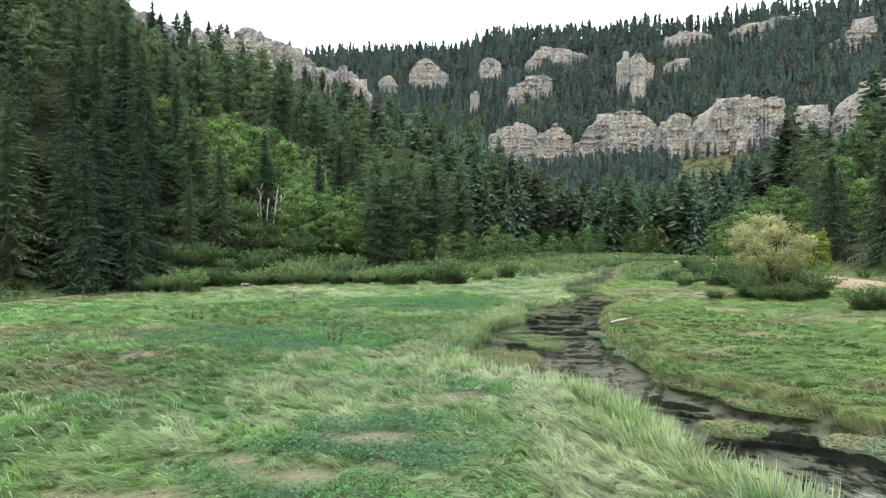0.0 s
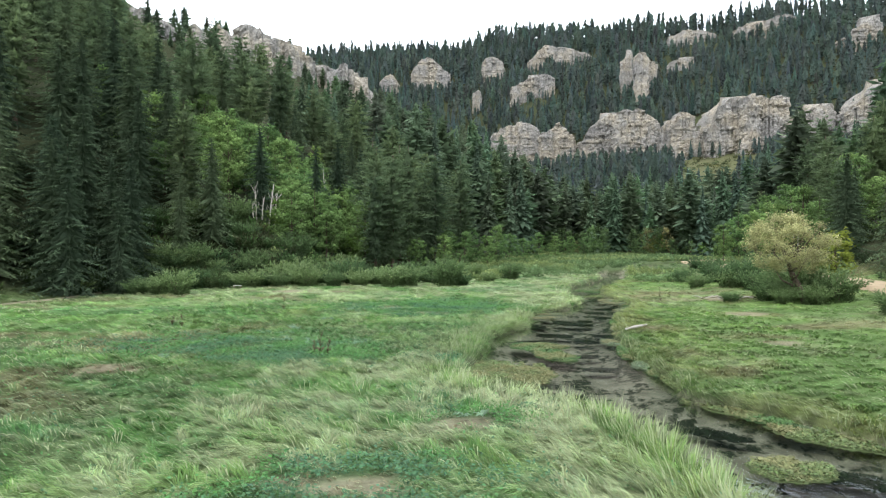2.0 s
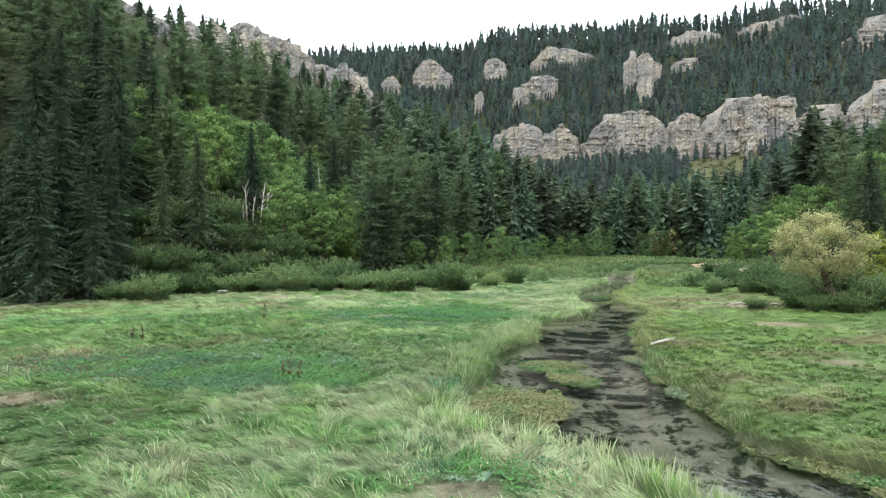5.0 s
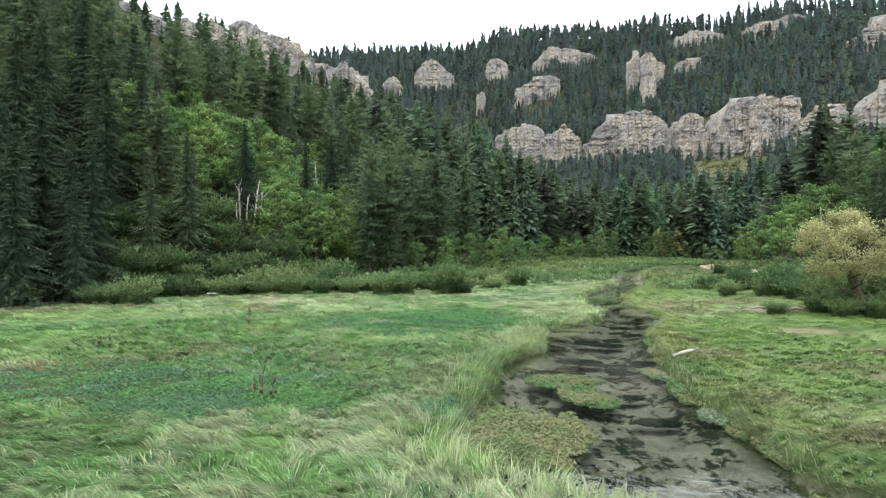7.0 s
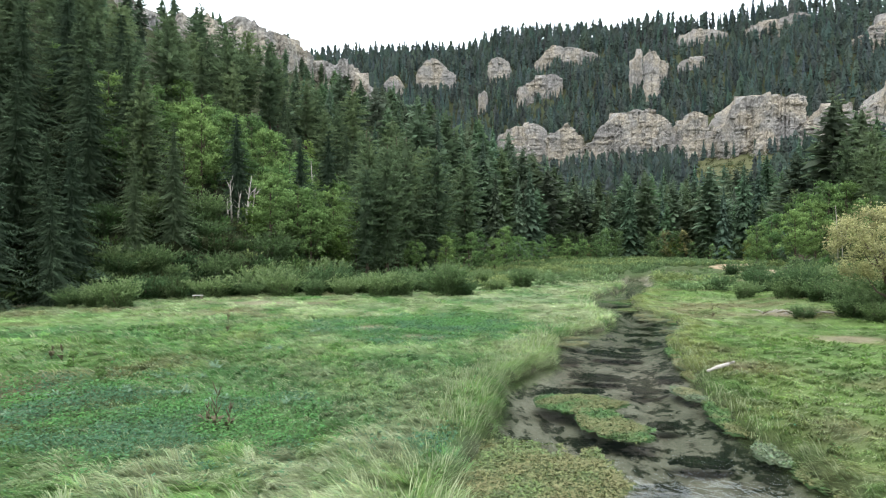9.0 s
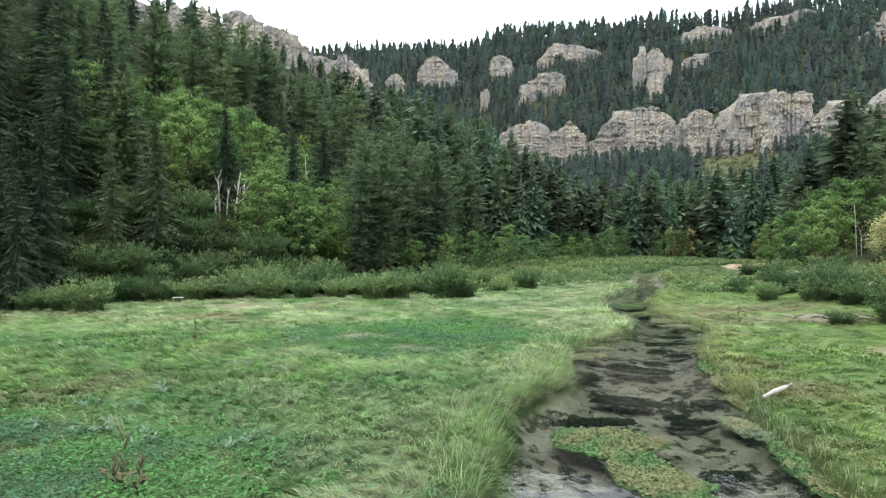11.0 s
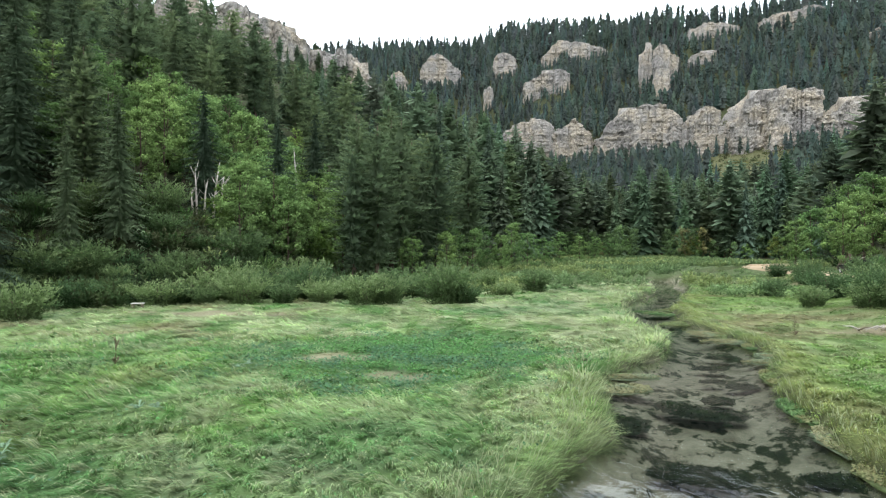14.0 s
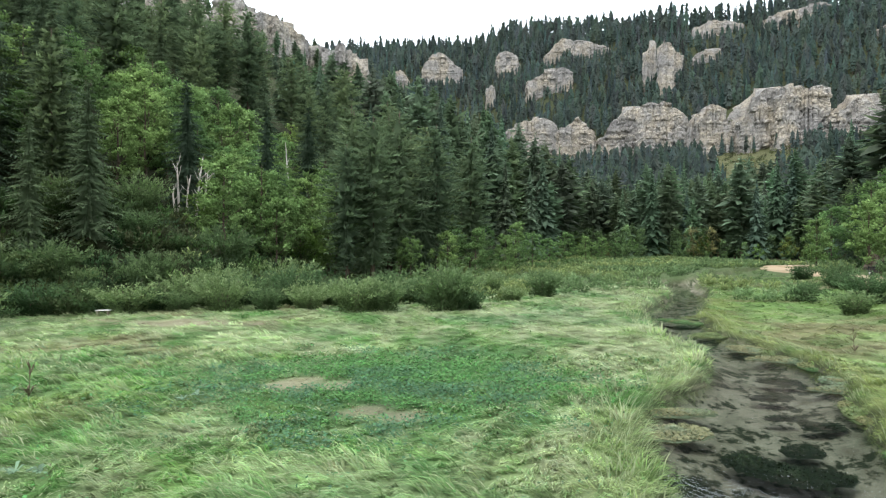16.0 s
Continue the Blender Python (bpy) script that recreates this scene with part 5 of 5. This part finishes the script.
# ---------------------------------------------------------------- grass
def blades(x, y, length, width, colour, flat, seed, sway, far_off, rise):
    """Bent grass blades, five points each, lying over in the wind's direction."""
    r = np.random.default_rng(seed)
    n = len(x)
    z = height(x, y) - 0.03 + rise
    wind = 3.5 + 2.2 * (fbm(x * 0.10, y * 0.10, 91) - 0.5) * 2 + 1.6 * (fbm(x * 0.8, y * 0.8, 92, 3) - 0.5) * 2 + sway + r.normal(0, 0.24, n)
    h = np.stack([np.cos(wind), np.sin(wind), np.zeros(n)], -1)
    over = np.where(x < 0.5 * (bank_left(y) + bank_right(y)), 1.4, 0.8) * np.exp(-np.maximum(-inside_stream(x, y), 0) / 0.8)
    h[:, 0] += over * np.where(x < 0.5 * (bank_left(y) + bank_right(y)), 1, -1)
    h /= np.linalg.norm(h, axis=1)[:, None]
    side = np.stack([-h[:, 1], h[:, 0], np.zeros(n)], -1)
    turn = r.uniform(-0.9, 0.9, (n, 1))
    side = side * np.cos(turn) + h * np.sin(turn) * 0.6
    a1, a2 = flat * r.uniform(0.55, 0.98, n), flat * r.uniform(1.0, 1.4, n)
    up = np.array((0, 0, 1.0))
    root = np.stack([x, y, z], -1)
    ln = length[:, None]
    mid = root + (h * np.sin(a1)[:, None] + up * np.cos(a1)[:, None]) * ln * 0.5
    tip = mid + (h * np.sin(a2)[:, None] + up * np.cos(a2)[:, None]) * ln * 0.5
    w = width[:, None] * side
    near = far_off < 24
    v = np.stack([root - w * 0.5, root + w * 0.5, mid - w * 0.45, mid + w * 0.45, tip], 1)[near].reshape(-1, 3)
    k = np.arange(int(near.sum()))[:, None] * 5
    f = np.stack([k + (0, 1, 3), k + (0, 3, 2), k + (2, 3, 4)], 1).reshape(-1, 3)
    # root shade and tip light are put into each blade's tint
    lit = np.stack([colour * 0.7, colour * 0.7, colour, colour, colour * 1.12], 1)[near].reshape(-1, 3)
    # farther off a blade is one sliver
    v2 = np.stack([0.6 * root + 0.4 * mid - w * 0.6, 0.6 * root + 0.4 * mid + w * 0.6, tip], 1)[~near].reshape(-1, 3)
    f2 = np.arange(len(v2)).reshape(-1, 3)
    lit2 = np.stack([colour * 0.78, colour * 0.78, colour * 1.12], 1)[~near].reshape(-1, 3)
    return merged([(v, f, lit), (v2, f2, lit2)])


def sow(count, seed, y0=9, y1=99, wide=1.0):
    r = np.random.default_rng(seed)
    x, y = r.uniform(-44, 50, count), r.uniform(y0, y1, count)
    dist = np.maximum(np.maximum(9.5, np.abs(x) / 0.70), y - 28.4)
    ok = r.random(count) < (9.5 / dist) ** 1.25
    ok &= (np.abs(x) < np.maximum(0.72 * (y + 0.5) + 1.5, 14 * (y < 9))) & (left_up(x, y) < 5) & (right_up(x, y) < np.where(y < 80, 8, -4)) & (np.abs(x - np.interp(y, ROAD_Y, ROAD_X)) > 2.2)
    into = inside_stream(x, y)
    ok &= (into < np.where(x > 0.5 * (bank_left(y) + bank_right(y)), 0.15, 0.18)) & ~((np.abs(x - np.interp(y, [40, 46, 52, 60, 66], [-33.5, -32.6, -32.0, -31.2, -30.0])) < 0.5) & (y < 66) & (y > 38))
    ok &= (y < np.interp(x, [-34, -20, -6, 2, 8, 16, 24, 30, 56], [66, 71, 72, 76, 86, 98, 98, 96, 96]))
    x, y, dist = x[ok], y[ok], dist[ok]
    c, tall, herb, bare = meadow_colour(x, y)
    ok = r.random(len(x)) > np.maximum(bare * 0.55, herb * 0.4)
    x, y, dist, c, tall, bare = x[ok], y[ok], dist[ok], c[ok], tall[ok], bare[ok]
    c = c + (np.array((0.27, 0.225, 0.145)) - c) * (0.85 * smooth(0.15, 0.6, bare))[:, None]
    tall = tall * (1 - 0.55 * smooth(0.2, 0.7, bare))
    n = len(x)
    # the sward stands in tufts that lean together
    g = np.where(dist < 14, 0.34, np.where(dist < 24, 0.5, 0.8))
    bend = 0.5 * np.sin(x * 0.31 + 1.7 * np.sin(y * 0.23)) + 0.6 * fbm(x * 0.5, y * 0.5, 209)
    u, w = x * 0.81 + y * 0.59 + bend, y * 0.81 - x * 0.59 - bend
    ix, iy = np.floor(u / g), np.floor(w / g)
    rim = smooth(0.0, 0.5, -inside_stream(x, y))
    du = ((ix + lattice(ix, iy, 201)) * g - u) * 0.28 * rim
    dw = ((iy + lattice(ix, iy, 202)) * g - w) * 0.28 * rim
    x, y = x + du * 0.81 - dw * 0.59, y + du * 0.59 + dw * 0.81
    sway = 1.7 * (lattice(ix, iy, 203) - 0.5)
    tuft = lattice(ix, iy, 204)
    c = c * (0.68 + 0.62 * lattice(ix, iy, 205))[:, None]
    pale_tuft = (lattice(ix, iy, 206) < 0.06 + 0.14 * (fbm(x * 0.3, y * 0.3, 207) > 0.52))[:, None]
    c = np.where(pale_tuft, 0.45 * c + 0.55 * STRAW * 0.85, c)
    middle = 1 - np.clip(np.hypot(u / g - ix - lattice(ix, iy, 201), w / g - iy - lattice(ix, iy, 202)), 0, 1)
    rise = 0.16 * (tuft - 0.25) * middle * rim * np.where(dist < 24, 0.8, 1.2)
    length = np.minimum(tall * r.uniform(0.8, 1.6, n) * (0.85 + 0.4 * tuft), 0.62)
    width = 0.00145 * wide * dist * r.uniform(0.6, 1.5, n) * (1 - 0.35 * np.exp(-np.maximum(-inside_stream(x, y), 0) / 0.8)) + 0.004
    upright = np.exp(-np.maximum(-inside_stream(x, y) - 0.2, 0) / 0.9)
    upright = upright * np.where(x > 0.5 * (bank_left(y) + bank_right(y)), 0.35, 1.0)
    flat = np.clip(1.36 - (0.14 + 0.22 * (1 - smooth(20, 25, y))) * upright - 0.16 * tuft, 0.3, 1.4)
    c = c * r.uniform(0.7, 1.3, (n, 1)) * (1 + r.uniform(-0.10, 0.10, (n, 3)))
    dry = (r.random((n, 1)) < 0.10)
    c = np.where(dry, STRAW * r.uniform(0.8, 1.3, (n, 1)), c)
    seedy = dry[:, 0] & (upright > 0.3)
    length, flat = np.where(seedy, length * 1.2, length), np.where(seedy, flat * 0.5, flat)
    return blades(x, y, length, width, c, flat, seed + 1, sway, dist, rise)


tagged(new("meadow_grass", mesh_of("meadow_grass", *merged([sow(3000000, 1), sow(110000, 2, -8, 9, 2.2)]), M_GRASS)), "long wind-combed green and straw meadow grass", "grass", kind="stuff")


def herbs(count, seed):
    r = np.random.default_rng(seed)
    x, y = r.uniform(-18, 8, count), r.uniform(10.5, 54, count)
    dist = np.maximum(np.maximum(9.5, np.abs(x) / 0.7), y - 28.4)
    ok = (r.random(count) < (patches(x, y, HERBS, 0.25) * 0.62 + 0.02) * np.minimum(1, (13 / dist) ** 1.2)) & (inside_stream(x, y) < -0.3) & (patches(x, y, BARE) < 0.5)
    x, y = x[ok], y[ok]
    n = len(x)
    dist = np.maximum(np.maximum(9.5, np.abs(x) / 0.7), y - 28.4)
    q = np.stack([x, y, height(x, y) + 0.05 + 0.2 * r.random(n) * (0.4 + fbm(x * 1.5, y * 1.5, 98))], -1)
    d = r.normal(size=(n, 3)) * (1, 1, 0.4)
    d /= np.linalg.norm(d, axis=1)[:, None]
    e = np.cross(d, (0, 0, 1.0)) + r.normal(size=(n, 3)) * 0.3
    ln = (0.040 + 0.0017 * dist)[:, None] * r.uniform(0.7, 1.4, (n, 1))
    v = np.stack([q - d * ln * 0.5, q + e * ln * 0.4, q + d * ln * 0.7, q - e * ln * 0.4], 1).reshape(-1, 3)
    k = np.arange(n)[:, None] * 4
    lush = smooth(0.42, 0.6, fbm(x * 0.8, y * 0.8, 96))[:, None]
    c = (np.array((0.084, 0.175, 0.092)) * (1 - lush) + np.array((0.098, 0.225, 0.074)) * lush) * r.uniform(0.6, 1.4, (n, 1)) * (1 + r.uniform(-0.12, 0.12, (n, 3)))
    return v, np.concatenate([k + (0, 1, 2), k + (0, 2, 3)]), np.repeat(c, 4, 0)


def rosette(x, y, seed):
    """A low plant with long pale leaves spreading from its middle."""
    r = np.random.default_rng(seed)
    s = Soup()
    for k in range(16):
        a, up, ln = r.uniform(0, 6.283), r.uniform(0.15, 0.9), r.uniform(0.14, 0.30)
        h = np.array((np.cos(a), np.sin(a), 0.0))
        w = np.array((-h[1], h[0], 0.0)) * r.uniform(0.02, 0.035)
        mid, tip = h * ln * 0.55 + (0, 0, up * ln * 0.6), h * ln + (0, 0, up * ln * 0.45)
        s.add([w * 0.3, -w * 0.3, mid + w, mid - w + (0, 0, 0.01), tip], [(0, 1, 2), (1, 3, 2), (2, 3, 4)], np.array((0.165, 0.255, 0.165)) * r.uniform(0.7, 1.3))
    root = new("pale_rosette_plant", mesh_of("pale_rosette_plant", *s.arrays(), M_GRASS))
    root.location = x, y, float(height(x, y)) + 0.10
    tagged(root, "low rosette of long pale grey-green leaves in the meadow", "plant", "pale rosettes in the meadow")


for k, (x, y) in enumerate(ROSETTES):
    rosette(x, y, 800 + k)
    rosette(x + 0.45 * math.cos(k * 2.1), y + 0.45 * math.sin(k * 2.1), 830 + k)
tagged(new("meadow_herbs", mesh_of("meadow_herbs", *herbs(900000, 5), M_GRASS)), "patches of low broad-leaved green herbs in the meadow", "herbs", kind="stuff")

# ---------------------------------------------------------------- small things
m = new("log", mesh_of("log", *tube([(-0.75, -0.7, 0.12), (-0.3, -0.25, 0.15), (0.25, 0.26, 0.16), (0.58, 0.62, 0.17)], [0.05, 0.065, 0.06, 0.045], 10), None, M_DEADWOOD, True))
m.location = 9.0, 35.15, float(height(9.0, 35.15)) + 0.06
tagged(m, "short bleached driftwood log lying in the grass", "log")


def box(x0, y0, z0, x1, y1, z1, bevel=0.02):
    bm = bmesh.new()
    bmesh.ops.create_cube(bm, size=1)
    for v in bm.verts:
        v.co = ((x0 + x1) / 2 + v.co.x * (x1 - x0), (y0 + y1) / 2 + v.co.y * (y1 - y0), (z0 + z1) / 2 + v.co.z * (z1 - z0))
    bmesh.ops.bevel(bm, geom=bm.edges[:], offset=bevel, segments=2, affect="EDGES")
    return bm


def bm_part(name, bm, material, parent, label=""):
    me = bpy.data.meshes.new(name)
    bm.to_mesh(me)
    bm.free()
    me.materials.append(material)
    return part(name, me, parent, label)


M_WHITE = plain_material("weathered_white_board", (0.40, 0.39, 0.36), (0.60, 0.59, 0.56), 4, 0.8)
M_WOOD = plain_material("grey_weathered_wood", (0.14, 0.115, 0.09), (0.27, 0.23, 0.18), 6, 0.85)
M_PAINT = plain_material("dark_car_paint", (0.012, 0.014, 0.018), (0.02, 0.022, 0.027), 2, 0.25, 0)
M_GLASS = plain_material("dark_car_glass", (0.01, 0.012, 0.014), (0.02, 0.022, 0.024), 2, 0.08, 0)
M_RUBBER = plain_material("tyre_rubber", (0.015, 0.015, 0.015), (0.03, 0.03, 0.03), 8, 0.9)
M_RIM = plain_material("wheel_metal", (0.3, 0.3, 0.31), (0.45, 0.45, 0.46), 5, 0.35, 0)
M_STALK = bark_material("dry_stalk", (0.06, 0.055, 0.032), (0.14, 0.12, 0.075))


def bench(x, y, turn, top, m_top, label):
    root = new("bench")
    wide, deep = 0.40, 0.20
    bm_part("seat", box(-wide, -deep, top - 0.06, wide, deep, top), m_top, root)
    for s in (-1, 1):
        bm_part("leg", box(s * wide * 0.75 - 0.05, -deep * 0.8, -0.15, s * wide * 0.75 + 0.05, deep * 0.8, top - 0.06), M_WOOD, root)
    root.location, root.rotation_euler[2] = (x, y, float(height(x, y))), turn
    return tagged(root, label, "bench")


bench(-21.3, 66.0, 0.15, 0.34, M_WHITE, "low bench with a weathered white top at the meadow's edge")
bench(-13.8, 91, -0.1, 0.62, M_WOOD, "small grey wooden bench at the wood's edge")


def parked_car(x, y, turn):
    """A dark estate car, seen mostly from behind through the scrub."""
    root = new("parked_car")
    bm = box(-0.88, -2.1, 0.32, 0.88, 2.1, 0.95, 0.12)
    bm_part("body", bm, M_PAINT, root)
    bm = box(-0.8, -1.9, 0.9, 0.8, 0.7, 1.48, 0.1)
    for v in bm.verts:
        if v.co.z > 1.2:
            v.co.x *= 0.84
            v.co.y = v.co.y * 0.86 - 0.1
    bm_part("cabin", bm, M_PAINT, root)
    bm_part("rear_window", box(-0.62, -1.93, 1.02, 0.62, -1.80, 1.36, 0.03), M_GLASS, root)
    bm_part("windscreen", box(-0.62, 0.45, 1.02, 0.62, 0.60, 1.36, 0.03), M_GLASS, root)
    for s in (-1, 1):
        bm_part("side_window", box(s * 0.70 - 0.06, -1.5, 1.02, s * 0.70 + 0.06, 0.3, 1.36, 0.03), M_GLASS, root)
        bm_part("tail_light", box(s * 0.72 - 0.12, -2.12, 0.68, s * 0.72 + 0.12, -2.02, 0.86, 0.02), plain_material("red_lens", (0.20, 0.01, 0.01), (0.25, 0.015, 0.012), 3, 0.2, 0), root, "red tail light")
        for q in (-1.3, 1.3):
            tyre = part("tyre", mesh_of("tyre", *tube([(s * 0.68, q, 0.33), (s * 0.72, q, 0.33), (s * 0.86, q, 0.33), (s * 0.90, q, 0.33)], [0.28, 0.33, 0.33, 0.28], 20), None, M_RUBBER), root)
            part("rim", mesh_of("rim", *tube([(s * 0.86, q, 0.33), (s * 0.915, q, 0.33)], [0.2, 0.18], 14), None, M_RIM), tyre)
    root.location, root.rotation_euler[2] = (x, y, float(height(x, y)) + 0.1), turn
    return tagged(root, "dark car parked beside the dirt road behind scrub", "car")


parked_car(39.6, 91.0, -0.1)


def root_plate(x, y):
    """The upturned roots of a fallen tree."""
    r = np.random.default_rng(77)
    root = new("upturned_roots")
    bm = bmesh.new()
    bmesh.ops.create_icosphere(bm, subdivisions=4, radius=1)
    for v in bm.verts:
        k = 1 + 0.5 * (noise.noise(v.co * 2.2) + 0.5 * noise.noise(v.co * 5))
        v.co = (v.co.x * 1.15 * k, v.co.y * 0.4 * k, v.co.z * 1.05 * k + 0.9)
    bm_part("soil", bm, plain_material("reddish_root_soil", (0.08, 0.065, 0.05), (0.17, 0.135, 0.105), 3, 0.95, 0.8), root)
    for k in range(18):
        a = r.uniform(0, 6.28)
        o = np.array((np.cos(a) * 0.75, -0.2, 0.9 + np.sin(a) * 0.7))
        d = np.array((np.cos(a), r.uniform(-0.8, 0.2), np.sin(a) + 0.2)) * r.uniform(0.5, 1.0)
        part("root", mesh_of("root", *tube([o, o + d * 0.5 + (0, 0, r.uniform(-0.2, 0.2)), o + d], [0.09, 0.06, 0.02], 5), None, M_DEADWOOD if k % 4 == 0 else M_STALK, True), root)
    root.location = x, y, float(height(x, y)) - 0.2
    return tagged(root, "reddish-brown upturned root plate of a fallen tree", "tree roots")


root_plate(46.2, 103.5)


def brush_pile(x, y, wide, seed):
    """Bleached branches washed up and left lying across one another."""
    r = np.random.default_rng(seed)
    root = new("brush_pile")
    for k in range(13):
        a, ln = r.uniform(-0.6, 0.6) + (3.14 if k % 2 else 0), r.uniform(0.7, 1.7)
        o = np.array((r.uniform(-wide, wide), r.uniform(-0.5, 0.5), 0.03))
        d = np.array((np.cos(a), np.sin(a), 0.0)) * ln
        part("branch", mesh_of("branch", *tube([o, o + d * 0.5 + (0, r.uniform(-0.1, 0.1), r.uniform(0.08, 0.3)), o + d + (0, 0, r.uniform(0.0, 0.25))], [0.045, 0.035, 0.012], 6), None, M_DEADWOOD if k % 3 else M_STALK, True), root)
    root.location = x, y, float(height(x, y))
    return tagged(root, "pile of bleached and brown dead branches on bare ground", "brushwood")


brush_pile(21.4, 57.2, 1.3, 61)
brush_pile(22.3, 55.6, 0.9, 62)


def dock(x, y, tall, seed):
    """A dry seed stalk with its side spikes and withered leaves at the foot."""
    r = np.random.default_rng(seed)
    root = new("dry_dock_plant")
    top = np.array((r.uniform(-0.1, 0.1), 0, tall))
    part("stalk", mesh_of("stalk", *tube([(0, 0, -0.1), top * 0.5, top], [0.012, 0.009, 0.005], 6), None, M_STALK, True), root)
    for k in range(7):
        f = r.uniform(0.3, 0.9)
        a = r.uniform(0, 6.28)
        b = top * f
        d = np.array((np.cos(a) * 0.4, np.sin(a) * 0.4, 1.0)) * tall * 0.3
        part("seed_spike", mesh_of("seed_spike", *tube([b, b + d * 0.5, b + d], [0.006, 0.016, 0.006], 6), None, M_STALK, True), root)
    for k in range(8):
        a = r.uniform(0, 6.28)
        h = np.array((np.cos(a), np.sin(a), 0.0))
        w = np.array((-h[1], h[0], 0)) * 0.035
        b = np.array((0, 0, 0.05))
        v = [b - w * 0.3, b + w * 0.3, b + h * 0.14 + w + (0, 0, 0.2), b + h * 0.14 - w + (0, 0, 0.2), b + h * 0.26 + (0, 0, 0.24)]
        part("leaf", mesh_of("leaf", v, [(0, 1, 2), (0, 2, 3), (3, 2, 4)], None, M_STALK), root)
    root.location = x, y, float(height(x, y))
    return tagged(root, "dry brown dock plant with a seeded stalk", "plant", "dry stalks in the meadow")


for k, (x, y, h) in enumerate([(-4.91, 28.1, 0.95), (-4.6, 28.0, 0.6), (-10.97, 45.0, 0.85), (-5.22, 28.4, 0.5), (16.3, 55.5, 0.9), (-14.11, 37, 0.6), (-14.84, 37.5, 0.5)]):
    dock(x, y, h, 40 + k)


def green_weed(x, y, seed):
    crown, centres = broadleaf(seed, 0.6, 0.22, 9, 40, 0.07, 0.1, clump=0.5)
    t = make_tree("weed_plant", crown, tube([(0, 0, -0.1), (0, 0, 0.5)], [0.012, 0.008], 5), M_LEAF, M_STALK, "upright leafy green weed standing in the grass", "plant", "upright weeds in the meadow")
    t.location = x, y, float(height(x, y))


for k, (x, y) in enumerate([(-10.66, 33.4), (-12.75, 35.5), (-17.77, 52)]):
    green_weed(x, y, 150 + k)
for proto in (*PROTOS.values(), *LEAFY, *BUSHES):
    for o in (*proto.children_recursive, proto):
        bpy.data.objects.remove(o)
